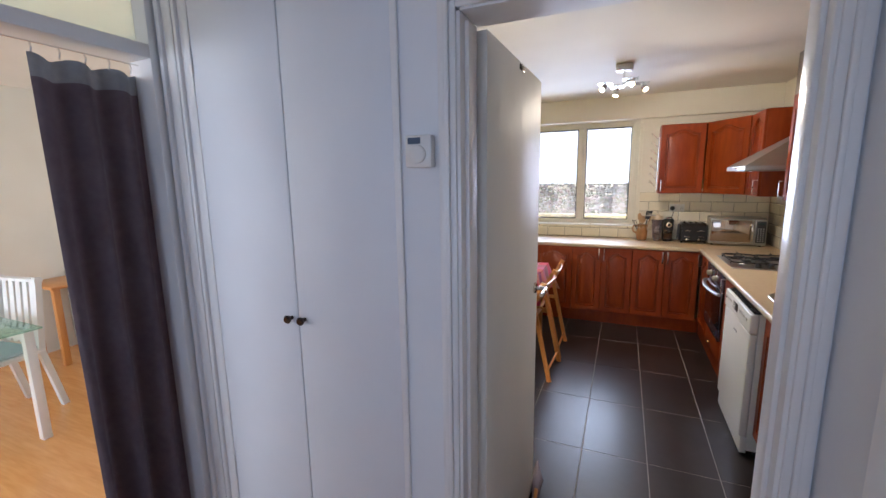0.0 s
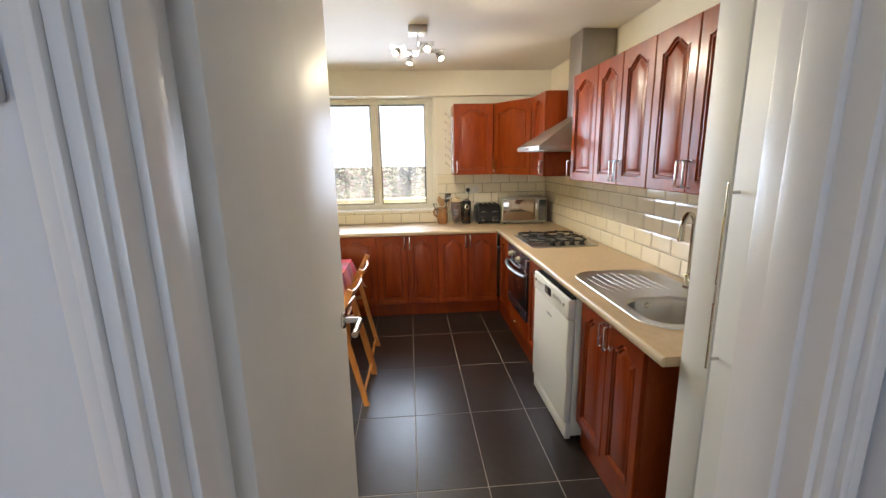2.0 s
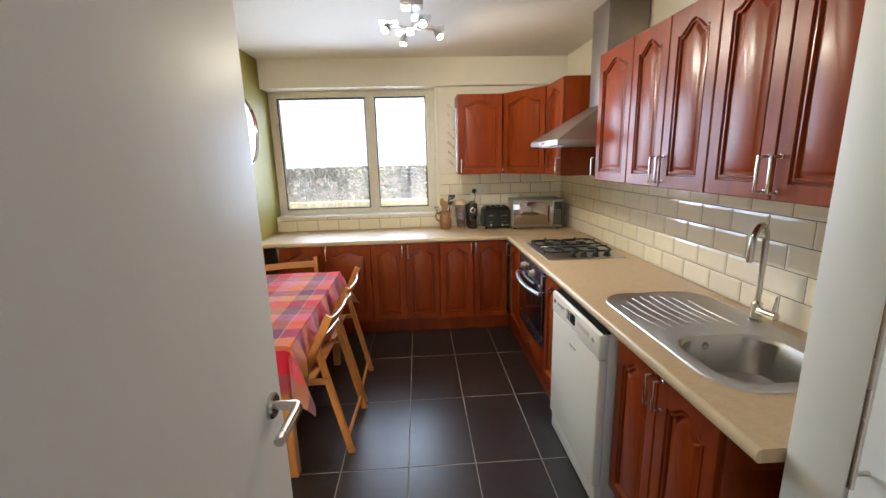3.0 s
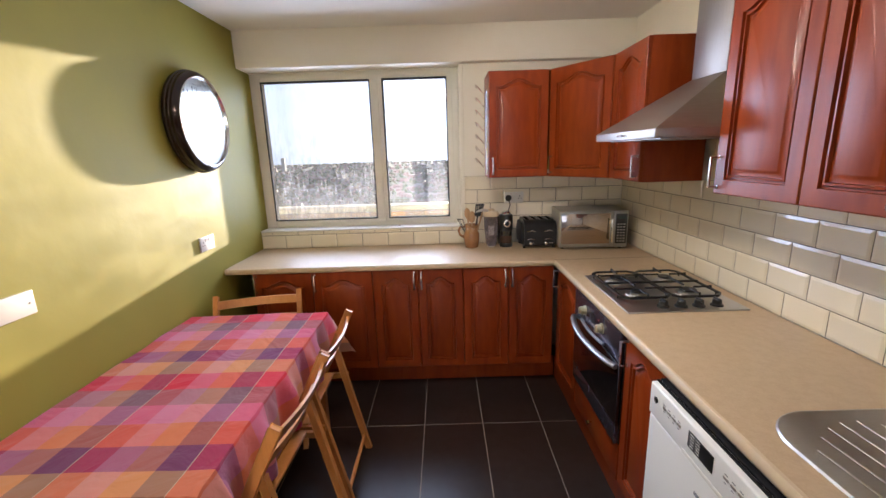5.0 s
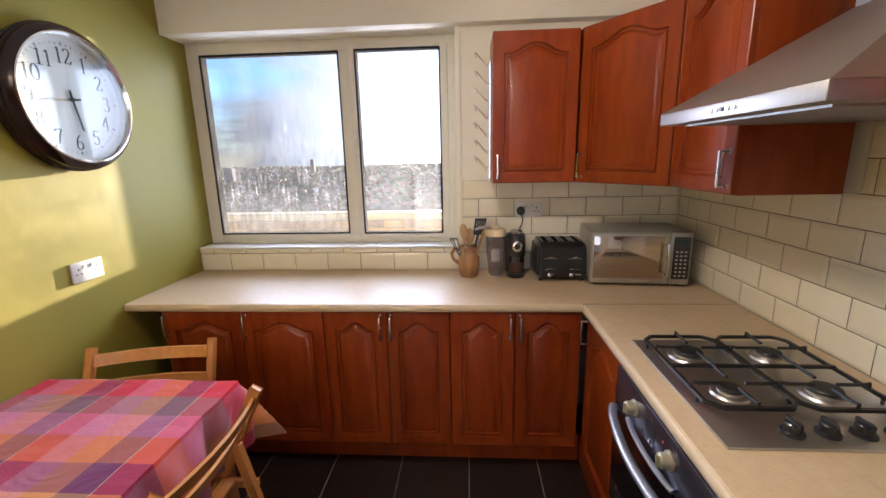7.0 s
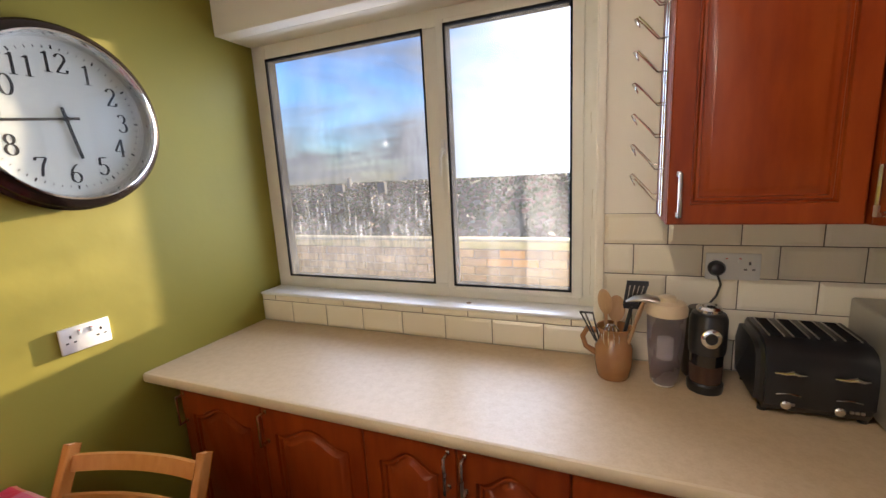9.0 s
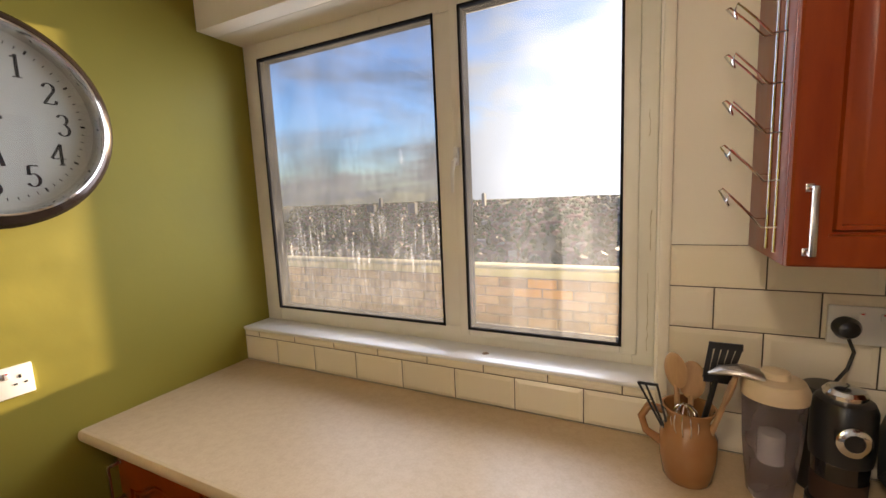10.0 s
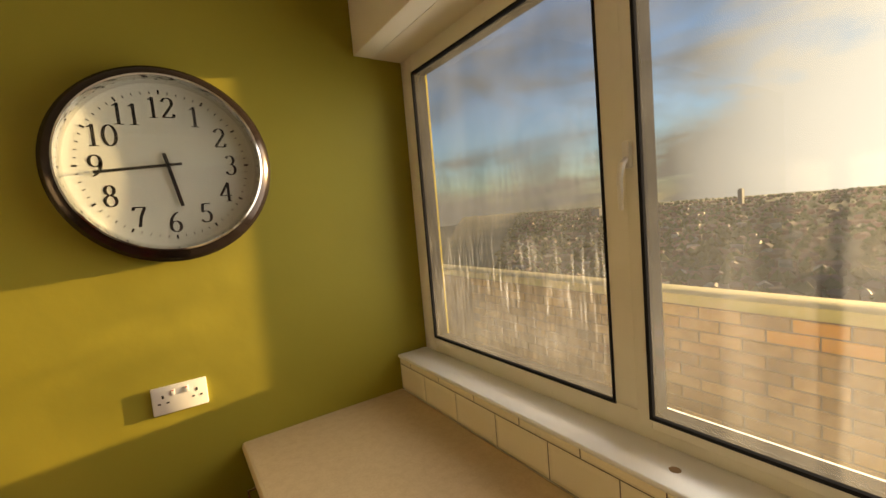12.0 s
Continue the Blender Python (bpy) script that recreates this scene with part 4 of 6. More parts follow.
# Cooker hood
HY0, HY1 = 6.062, 6.658
hood = thing("cooker_hood", "stainless steel chimney cooker hood over the gas hob", "cooker hood")
bm = bmesh.new()
lo = [bm.verts.new(p) for p in ((1.58, HY0, 1.680), (EAST, HY0, 1.680), (EAST, HY1, 1.680), (1.58, HY1, 1.680))]
hi = [bm.verts.new(p) for p in ((1.93, 6.24, 1.90), (EAST, 6.24, 1.90), (EAST, 6.48, 1.90), (1.93, 6.48, 1.90))]
for k in range(4):
    bm.faces.new((lo[k], lo[(k + 1) % 4], hi[(k + 1) % 4], hi[k]))
bm.faces.new(hi)
bm.faces.new(lo[::-1])
part("canopy", bm, M_HOOD, hood, smooth=False)
part("rim", box(1.578, EAST, HY0 - 0.001, HY1 + 0.001, 1.646, 1.680, 0.003), M_HOOD, hood)
part("filter", box(1.63, 2.08, HY0 + 0.05, HY1 - 0.05, 1.641, 1.646), material("aluminium_mesh", (0.4, 0.39, 0.37), 0.45, 0.9, vary=(0.3, 0.29, 0.28), scale=120), hood, "grey grease filter")
part("chimney", box(1.932, EAST, 6.242, 6.478, 1.90, CEIL - 0.001, 0.002), M_HOOD, hood)
for k in range(5):
    part("button", lathe(bmesh.new(), [(0.005, 1.578), (0.005, 1.574)], 12, (0, 6.30 + 0.022 * k, 1.663), "x"), M_BLACK if k == 2 else M_CHROME, hood)

# Window
win = tagged(thing("window_1", "cream plastic window with two dirty panes above the worktop", "window"), kind="structure")
FY0, FY1 = 7.875, 7.937
GX0, GX1, HX0, HX1, GZ0, GZ1 = -0.585, 0.243, 0.352, 0.836, 1.115, 2.180
part("frame_left", box(WEST, GX0 - 0.003, FY0, FY1, WZ0, WZ1, 0.003), M_UPVC, win)
part("frame_mullion", box(GX1 + 0.003, 0.312, FY0, FY1, 1.112, 2.183, 0.003), M_UPVC, win)
part("frame_right", box(0.872, WX1, FY0, FY1, WZ0, WZ1, 0.003), M_UPVC, win)
part("frame_head", box(GX0 - 0.003, 0.872, FY0, FY1, 2.183, WZ1, 0.003), M_UPVC, win)
part("frame_sill", box(GX0 - 0.003, 0.872, FY0, FY1, WZ0, 1.112, 0.003), M_UPVC, win)
sash = part("sash", box(0.314, 0.349, FY0 - 0.014, FY1 - 0.01, 1.085, 2.205, 0.004), M_UPVC, win)
part("sash_stile", box(0.839, 0.884, FY0 - 0.014, FY1 - 0.01, 1.085, 2.205, 0.004), M_UPVC, win)
part("sash_top", box(0.349, 0.839, FY0 - 0.014, FY1 - 0.01, 2.180, 2.205, 0.004), M_UPVC, win)
part("sash_bottom", box(0.349, 0.839, FY0 - 0.014, FY1 - 0.01, 1.085, 1.115, 0.004), M_UPVC, win)
for x0, x1, y in ((GX0, GX1, FY0 - 0.002), (HX0, HX1, FY0 - 0.016)):
    bm = bmesh.new()
    for a, b, c, d in ((x0 - 0.007, x0 + 0.001, GZ0 - 0.007, GZ1 + 0.007), (x1 - 0.001, x1 + 0.007, GZ0 - 0.007, GZ1 + 0.007), (x0 + 0.001, x1 - 0.001, GZ0 - 0.007, GZ0 + 0.001), (x0 + 0.001, x1 - 0.001, GZ1 - 0.001, GZ1 + 0.007)):
        bx(bm, a, b, y, y + 0.062, c, d)
    part("gasket", bm, M_GASKET, win, "black rubber seal")
for x0, x1, y, m in ((GX0, GX1, FY0 + 0.009, M_PANE), (HX0, HX1, FY0 - 0.005, M_PANE2)):
    bm = bmesh.new()
    bm.faces.new([bm.verts.new(p) for p in ((0, 0, 0), (x1 - x0, 0, 0), (x1 - x0, 0, GZ1 - GZ0), (0, 0, GZ1 - GZ0))])
    p = part("pane", bm, m, win, "pane streaked with dirt and condensation")
    p.location = (x0, y, GZ0)
    p.visible_shadow = m is M_PANE
wh = part("window_handle", box(0.318, 0.336, FY0 - 0.030, FY0 - 0.014, 1.68, 1.74, 0.004), M_PLASTIC, win, "small white window handle")
part("lever", tube(bmesh.new(), [(0.327, FY0 - 0.028, 1.70), (0.327, FY0 - 0.045, 1.69), (0.322, FY0 - 0.048, 1.66), (0.318, FY0 - 0.042, 1.59)], [0.007, 0.008, 0.007, 0.005], 10), M_PLASTIC, wh)
structure("window_sill", box(WEST, 0.935, NORTH - 0.006, FY0, 1.040, 1.0535, 0.006, 3), M_GLOSS, "white painted inner window sill")
crack_rng = random.Random(9)
for x, z0, z1 in ((0.912, 1.10, 1.34), (0.916, 1.40, 1.52), (0.909, 1.72, 1.80)):
    pts, z = [], z0
    while z < z1:
        pts.append((x + crack_rng.uniform(-0.002, 0.002), FY0 - 0.0004, z))
        z += crack_rng.uniform(0.008, 0.02)
    part("stain", tube(bmesh.new(), pts, [crack_rng.uniform(0.0006, 0.0016) for _ in pts], 5), M_STAIN, bpy.data.objects["window_1"], "thin grey-brown cracked paint")
part("chip", lathe(bmesh.new(), [(0.012, 1.0535), (0.010, 1.0545)], 10, (0.43, 7.80, 0)), material("chip_brown", (0.25, 0.15, 0.08), 0.7), bpy.data.objects["window_sill"], "small brown stain")
structure("trim", box(0.935, 0.962, NORTH - 0.008, NORTH + 0.010, 1.0, 2.25, 0.004), M_CREAM, "thickly painted cream trim beside the window")

# Table with cloth
TX0, TX1, TY0, TY1, TZ = -0.645, 0.100, 5.42, 6.71, 0.742
tab = thing("dining_table", "orange pine kitchen table against the green wall, under a checked cloth", "table")
part("tabletop", box(TX0, TX1, TY0, TY1, TZ - 0.025, TZ, 0.003), M_PINE, tab)
part("apron", box(TX0 + 0.04, TX1 - 0.05, TY0 + 0.05, TY1 - 0.05, TZ - 0.11, TZ - 0.025), M_PINE, tab)
for x in (TX0 + 0.03, TX1 - 0.08):
    for y in (TY0 + 0.02, TY1 - 0.08):
        part("leg", box(x, x + 0.052, y, y + 0.052, 0, TZ - 0.025, 0.004), M_PINE, tab)


def plaid():
    mat = material("checked_cotton", (0.5, 0.1, 0.1), 0.85)
    n, l = mat.node_tree.nodes, mat.node_tree.links
    b = n["Principled BSDF"]
    uv = n.new("ShaderNodeUVMap")
    sp = n.new("ShaderNodeSeparateXYZ")
    l.new(uv.outputs["UV"], sp.inputs[0])
    cols_u = [(0.90, 0.010, 0.06), (0.95, 0.30, 0.46), (0.98, 0.34, 0.12), (0.26, 0.030, 0.14)]
    cols_v = [(0.92, 0.04, 0.08), (0.92, 0.55, 0.20), (0.28, 0.06, 0.22), (0.94, 0.30, 0.12), (0.92, 0.34, 0.58), (0.42, 0.26, 0.26)]
    outs = []
    for axis, cols, period in (("X", cols_u, 0.36), ("Y", cols_v, 0.66)):
        dv = n.new("ShaderNodeMath")
        dv.operation = "DIVIDE"
        dv.inputs[1].default_value = period
        l.new(sp.outputs[axis], dv.inputs[0])
        fr = n.new("ShaderNodeMath")
        fr.operation = "FRACT"
        l.new(dv.outputs[0], fr.inputs[0])
        rp = n.new("ShaderNodeValToRGB")
        rp.color_ramp.interpolation = "CONSTANT"
        e = rp.color_ramp.elements
        e[0].color = (*cols[0], 1)
        e[1].position, e[1].color = 1 / len(cols), (*cols[1], 1)
        for k in range(2, len(cols)):
            q = e.new(k / len(cols))
            q.color = (*cols[k], 1)
        l.new(fr.outputs[0], rp.inputs["Fac"])
        outs.append(rp)
    mx = n.new("ShaderNodeMix")
    mx.data_type = "RGBA"
    mx.inputs[0].default_value = 0.5
    l.new(outs[0].outputs["Color"], mx.inputs[6])
    l.new(outs[1].outputs["Color"], mx.inputs[7])
    # thin pale threads between some stripes
    th = n.new("ShaderNodeMath")
    th.operation = "PINGPONG"
    th.inputs[1].default_value = 0.18
    l.new(sp.outputs["X"], th.inputs[0])
    lt = n.new("ShaderNodeMath")
    lt.operation = "LESS_THAN"
    lt.inputs[1].default_value = 0.0012
    l.new(th.outputs[0], lt.inputs[0])
    m2 = n.new("ShaderNodeMix")
    m2.data_type = "RGBA"
    m2.inputs[7].default_value = (0.85, 0.75, 0.55, 1)
    l.new(lt.outputs[0], m2.inputs[0])
    l.new(mx.outputs[2], m2.inputs[6])
    l.new(m2.outputs[2], b.inputs["Base Color"])
    ns = n.new("ShaderNodeTexNoise")
    ns.inputs["Scale"].default_value = 400
    bp = n.new("ShaderNodeBump")
    bp.inputs["Distance"].default_value = 0.0004
    tc = n.new("ShaderNodeTexCoord")
    l.new(tc.outputs["Object"], ns.inputs["Vector"])
    l.new(ns.outputs["Fac"], bp.inputs["Height"])
    l.new(bp.outputs["Normal"], b.inputs["Normal"])
    b.inputs["Sheen Weight"].default_value = 0.3
    crease = n.new("ShaderNodeTexNoise")
    crease.inputs["Scale"].default_value, crease.inputs["Detail"].default_value, crease.inputs["Distortion"].default_value = 7, 3, 1.2
    cb = n.new("ShaderNodeBump")
    cb.inputs["Distance"].default_value = 0.012
    l.new(tc.outputs["Object"], crease.inputs["Vector"])
    l.new(crease.outputs["Fac"], cb.inputs["Height"])
    l.new(cb.outputs["Normal"], bp.inputs["Normal"])
    return mat


def tablecloth():
    """A cloth laid over the table, hanging on the south, east and north sides, with folds at the corners."""
    bm = bmesh.new()
    uvl = bm.loops.layers.uv.new("UVMap")
    dx, dy = 0.26, 0.24
    us = np.linspace(TX0 - 0.02, TX1 + dx, 62)
    vs = np.linspace(TY0 - dy, TY1 + 0.07, 90)
    grid = []
    for v in vs:
        row = []
        for u in us:
            ex = max(0.0, u - TX1)
            v_hang = 1 + 2.2 * max(0.0, min(1.0, (u + 0.08) / 0.14))
            ey = max(0.0, TY0 - v) if v < TY0 else -max(0.0, v - TY1) * v_hang
            cx, cy = min(u, TX1), min(max(v, TY0), TY1)
            z = TZ + 0.006 + 0.004 * noise.noise(Vector((u * 6 + v * 3, v * 5, 0))) + 0.0025 * abs(noise.noise(Vector((u * 13, v * 9, 4)))) + 0.0012 * math.sin(v * 19 + u * 2)
            ay = abs(ey)
            if ex > 0 and ay > 0:
                r = math.hypot(ex, ay)
                ang = math.atan2(ay, ex) / (math.pi / 2)
                flare = 0.42 * math.sin(math.pi * ang) ** 2 + 0.04
                d = Vector((1 - ang, -math.copysign(ang, ey), 0)).normalized()
                off = d * (0.012 + r * flare)
                x, y, z = cx + off.x, cy + off.y, z - r * (1 - 0.25 * flare)
            elif ex > 0:
                w = 0.018 * math.sin(v * 21) + 0.012 * math.sin(v * 47 + 1)
                x, y, z = cx + 0.012 + min(1, ex / 0.12) * (0.022 + w), cy, z - max(0, ex - 0.008)
            elif ay > 0:
                w = 0.016 * math.sin(u * 23) + 0.008 * math.sin(u * 51)
                x, y, z = cx, cy - math.copysign(0.012 + min(1, ay / 0.12) * (0.016 + w), ey), z - max(0, ay - 0.008)
            else:
                x, y = cx, cy
            row.append((bm.verts.new((max(x, WEST + 0.004), y, z)), u, v))
        grid.append(row)
    for a, b in zip(grid, grid[1:]):
        for i in range(len(a) - 1):
            q = (a[i], a[i + 1], b[i + 1], b[i])
            f = bm.faces.new([c[0] for c in q])
            for loop, c in zip(f.loops, q):
                loop[uvl].uv = (c[1] + 2.13, c[2])
    bmesh.ops.solidify(bm, geom=bm.faces[:], thickness=-0.0015)
    return bm


cloth = thing("tablecloth", "red, pink, orange and purple checked tablecloth draped over the table", "tablecloth")
part("cloth", tablecloth(), plaid(), cloth)


def folding_chair(label, m):
    """A folding wooden chair that faces -y, its back at y = 0."""
    ch = thing("folding_chair", label, "chair", m, "folding chairs round the table")
    w = 0.236
    for s in (-1, 1):
        bm = bmesh.new()
        pts = [(0.095, 0.815), (0.02, 0.66), (-0.07, 0.47), (-0.33, 0.0)]
        for (a, za), (b, zb) in zip(pts, pts[1:]):
            bar(bm, (s * w, a, za), (s * w, b, zb), 0.022, 0.036, (0, 1, 0), 0.003)
        part("front_leg", bm, M_BEECH, ch)
        part("rear_leg", bar(bmesh.new(), (s * (w - 0.028), 0.149, 0.0), (s * (w - 0.028), 0.012, 0.615), 0.020, 0.032, (0, 1, 0), 0.003), M_BEECH, ch)
        part("bracket", bar(bmesh.new(), (s * (w - 0.010), 0.062, 0.447), (s * (w - 0.010), -0.34, 0.437), 0.018, 0.026, (0, 1, 0), 0.002), M_BEECH, ch)
        part("bolt", lathe(bmesh.new(), [(0.007, s * (w + 0.012)), (0.006, s * (w + 0.015))], 12, (0, -0.062, 0.447), "x"), M_STEEL, ch)
    for k in range(6):
        y = -0.015 - k * 0.062
        part("seat_slat", box(-w + 0.016, w - 0.016, y - 0.052, y, 0.450, 0.464, 0.003), M_BEECH, ch)
    for z, y in ((0.765, 0.074), (0.665, 0.022)):
        bm = bmesh.new()
        n = 12
        lo, hi = [], []
        ring = []
        for k in range(n + 1):
            u = -1 + 2 * k / n
            bow = 0.030 * (1 - u * u)
            ring.append([bm.verts.new((u * w, y + bow + q * 0.006 + dz * 0.4, z + dz)) for q, dz in ((-1, -0.022), (1, -0.022), (1, 0.022), (-1, 0.022))])
        for a, b in zip(ring, ring[1:]):
            for j in range(4):
                bm.faces.new((a[j], a[(j + 1) % 4], b[(j + 1) % 4], b[j]))
        bm.faces.new(ring[0][::-1])
        bm.faces.new(ring[-1])
        part("back_slat", bm, M_BEECH, ch)
    part("stretcher", tube(bmesh.new(), [(-w + 0.03, 0.13, 0.085), (w - 0.03, 0.13, 0.085)], 0.010, 10), M_BEECH, ch)
    part("stretcher", tube(bmesh.new(), [(-w, -0.225, 0.20), (w, -0.225, 0.20)], 0.010, 10), M_BEECH, ch)
    return ch


cl = "beech folding chair with curved back slats beside the checked tablecloth"
c0 = folding_chair(cl, pose(0.178, 5.828, 0, 0, 0, -92.5))
copy_thing(c0, pose(0.180, 6.318, 0, 0, 0, -90))
c1 = copy_thing(c0, pose(-0.335, 6.80, 0, 0, 0, 13))
tagged(c1, "beech folding chair at the table end beside the base units")
c2 = copy_thing(c0, pose(-0.36, 5.27, 0, 0, 0, 180))
tagged(c2, "beech folding chair at the table end beside the open door")

# Wall clock
ck = thing("wall_clock", "large round clock with dark glossy rim on the green wall", "clock", pose(WEST, 7.023, 1.832, 90, 0, 90))
R = 0.285
part("rim", lathe(bmesh.new(), [(R - 0.020, 0.0), (R + 0.002, 0.014), (R + 0.004, 0.030), (R, 0.034), (R + 0.002, 0.048), (R - 0.003, 0.053), (R - 0.004, 0.066), (R - 0.014, 0.078), (R - 0.030, 0.086), (R - 0.034, 0.080), (R - 0.036, 0.030), (R - 0.036, 0.0)], 72, closed=True), M_CLOCKRIM, ck)
part("bezel", lathe(bmesh.new(), [(R - 0.031, 0.076), (R - 0.031, 0.088), (R - 0.036, 0.090), (R - 0.043, 0.074), (R - 0.046, 0.040), (R - 0.036, 0.040)], 72, closed=True), M_CHROME, ck, "polished chrome inner ring")
face = part("face", lathe(bmesh.new(), [(R - 0.037, 0.030), (R - 0.037, 0.042), (0.001, 0.0421)], 72), M_CLOCKFACE, ck, "off-white paper face")


def arc(cx, cy, rx, ry, a0, a1, n=22):
    return [(cx + rx * math.cos(radians(a0 + (a1 - a0) * k / n)), cy + ry * math.sin(radians(a0 + (a1 - a0) * k / n))) for k in range(n + 1)]


# Serif figures, each a few pen strokes in a box one high
SIX = [arc(0.30, 0.28, 0.21, 0.265, 0, 360), arc(0.52, 0.30, 0.43, 0.68, 180, 100)]
STROKES = {
    "0": [arc(0.30, 0.5, 0.24, 0.475, 0, 360)],
    "1": [[(0.3, 0.02), (0.3, 0.99)], [(0.31, 0.97), (0.22, 0.89), (0.12, 0.86)], [(0.12, 0.015), (0.48, 0.015)]],
    "2": [arc(0.29, 0.75, 0.20, 0.225, 170, -35) + [(0.32, 0.42), (0.07, 0.04)], [(0.07, 0.045), (0.5, 0.045)], [(0.07, 0.06), (0.5, 0.06)], [(0.5, 0.05), (0.54, 0.22)]],
    "3": [arc(0.27, 0.755, 0.18, 0.22, 155, -90), arc(0.27, 0.27, 0.22, 0.265, 90, -155)],
    "4": [[(0.40, 0.02), (0.40, 0.98)], [(0.40, 0.98), (0.03, 0.31)], [(0.03, 0.30), (0.57, 0.30)], [(0.27, 0.015), (0.53, 0.015)]],
    "5": [[(0.15, 0.96), (0.49, 0.96)], [(0.15, 0.94), (0.49, 0.94)], [(0.15, 0.95), (0.12, 0.53)], arc(0.26, 0.30, 0.23, 0.285, 125, -150)],
    "6": SIX,
    "7": [[(0.07, 0.94), (0.53, 0.94)], [(0.07, 0.92), (0.53, 0.92)], [(0.08, 0.94), (0.05, 0.78)], [(0.52, 0.93), (0.33, 0.5), (0.24, 0.0)]],
    "8": [arc(0.30, 0.755, 0.17, 0.22, 0, 360), arc(0.30, 0.265, 0.215, 0.255, 0, 360)],
    "9": [[(0.6 - a, 1.0 - b) for a, b in q] for q in SIX],
}


def numeral(words, size, cx, cy, z):
    """Figures drawn with a broad pen: down strokes thick, cross strokes thin."""
    bm = bmesh.new()
    step = size * 0.60
    for i, ch in enumerate(words):
        ox = cx + (i - len(words) / 2) * step
        for stroke in STROKES[ch]:
            pts = [Vector((ox + a * size, cy + (b - 0.5) * size, z)) for a, b in stroke]
            left, right = [], []
            for k, p in enumerate(pts):
                d = (pts[min(k + 1, len(pts) - 1)] - pts[max(k - 1, 0)]).normalized()
                h = size * (0.020 + 0.048 * abs(d.y) ** 1.5)
                side = Vector((-d.y, d.x, 0)) * h
                left.append(bm.verts.new(p + side))
                right.append(bm.verts.new(p - side))
            for k in range(len(pts) - 1):
                bm.faces.new((left[k], left[k + 1], right[k + 1], right[k]))
    return part("numeral", bm, M_INK, face, smooth=False)


for k in range(12):
    a = math.radians(90 - 30 * (k + 1))
    numeral(str(k + 1), 0.061, 0.169 * math.cos(a), 0.169 * math.sin(a), 0.0426)
for k in range(60):
    a = math.radians(6 * k)
    long = k % 5 == 0
    part("minute_mark", bar(bmesh.new(), (0.208 * math.cos(a), 0.208 * math.sin(a), 0.0427), ((0.220 if long else 0.216) * math.cos(a), (0.220 if long else 0.216) * math.sin(a), 0.0427), 0.0052 if long else 0.0022, 0.0006), M_INK, face)
for name, ang, ln, wd, z in (("minute_hand", 186, 0.176, 0.0085, 0.052), ("hour_hand", -79, 0.125, 0.010, 0.049)):
    a = math.radians(ang)
    d = (math.cos(a), math.sin(a))
    part(name, bar(bmesh.new(), (-0.036 * d[0], -0.036 * d[1], z), (ln * d[0], ln * d[1], z), wd, 0.0012), M_INK, ck)
part("spindle", lathe(bmesh.new(), [(0.008, 0.042), (0.008, 0.055)], 16), M_INK, ck)
gl = part("glass", lathe(bmesh.new(), [(R - 0.042, 0.0745), (0.001, 0.0750)], 64), M_DIALGLASS, ck, "domed clear glass")
gl.visible_shadow = False


def socket(label, m, plug=False):
    """A double socket in the wall, its face to local +z; local x runs along the wall."""
    so = thing("double_socket", label, "socket", m)
    pl = part("plate", box(-0.074, 0.074, -0.043, 0.043, 0, 0.010, 0.003), M_PLASTIC, so)
    for s in (-1, 1):
        part("switch", box(s * 0.018 - 0.006, s * 0.018 + 0.006, 0.012, 0.030, 0.009, 0.014, 0.002), M_PLASTIC, pl)
        part("switch_mark", box(s * 0.018 - 0.003, s * 0.018 + 0.003, 0.026, 0.029, 0.0135, 0.0145), M_REDMARK, pl, "small red mark")
        for x, y, w, h in ((0, 0.012, 0.003, 0.005), (-0.011, -0.008, 0.004, 0.0025), (0.011, -0.008, 0.004, 0.0025)):
            part("pin_hole", box(s * 0.045 + x - w, s * 0.045 + x + w, y - h, y + h, 0.0095, 0.0106), M_INK, pl)
    return so


socket("white double socket with red-marked switches on the green wall", pose(WEST, 6.972, 1.121, 90, 0, 90))
socket("white double socket on the cream tiles behind the toaster", pose(1.345, NORTH, 1.262, 90, 0, 0))
bp_ = thing("blanking_plate", "long white plastic blanking plate on the green wall above the table", "wall plate", pose(WEST, 5.72, 1.15, 90, 0, 90))
part("plate", box(-0.150, 0.150, -0.042, 0.042, 0, 0.012, 0.003), M_PLATE, bp_)
for x in (-0.13, 0.13):
    part("screw", lathe(bmesh.new(), [(0.004, 0.012), (0.003, 0.013)], 10, (x, 0, 0)), M_STEEL, bp_)

# Plug and flex
plg = thing("plug", "black plug with a curly flex in the tiled wall socket", "plug", pose(1.300, NORTH - 0.010, 1.258))
part("plug_body", lathe(bmesh.new(), [(0.024, 0), (0.025, -0.012), (0.018, -0.026), (0.008, -0.030)], 24, axis="y"), M_BLACK, plg)
part("flex", tube(bmesh.new(), [(0, -0.018, -0.015), (0.012, -0.02, -0.05), (0.0, -0.03, -0.085), (-0.03, -0.05, -0.12), (-0.04, -0.08, -0.17)], 0.0035, 8), M_BLACK, plg, "thin black flex")

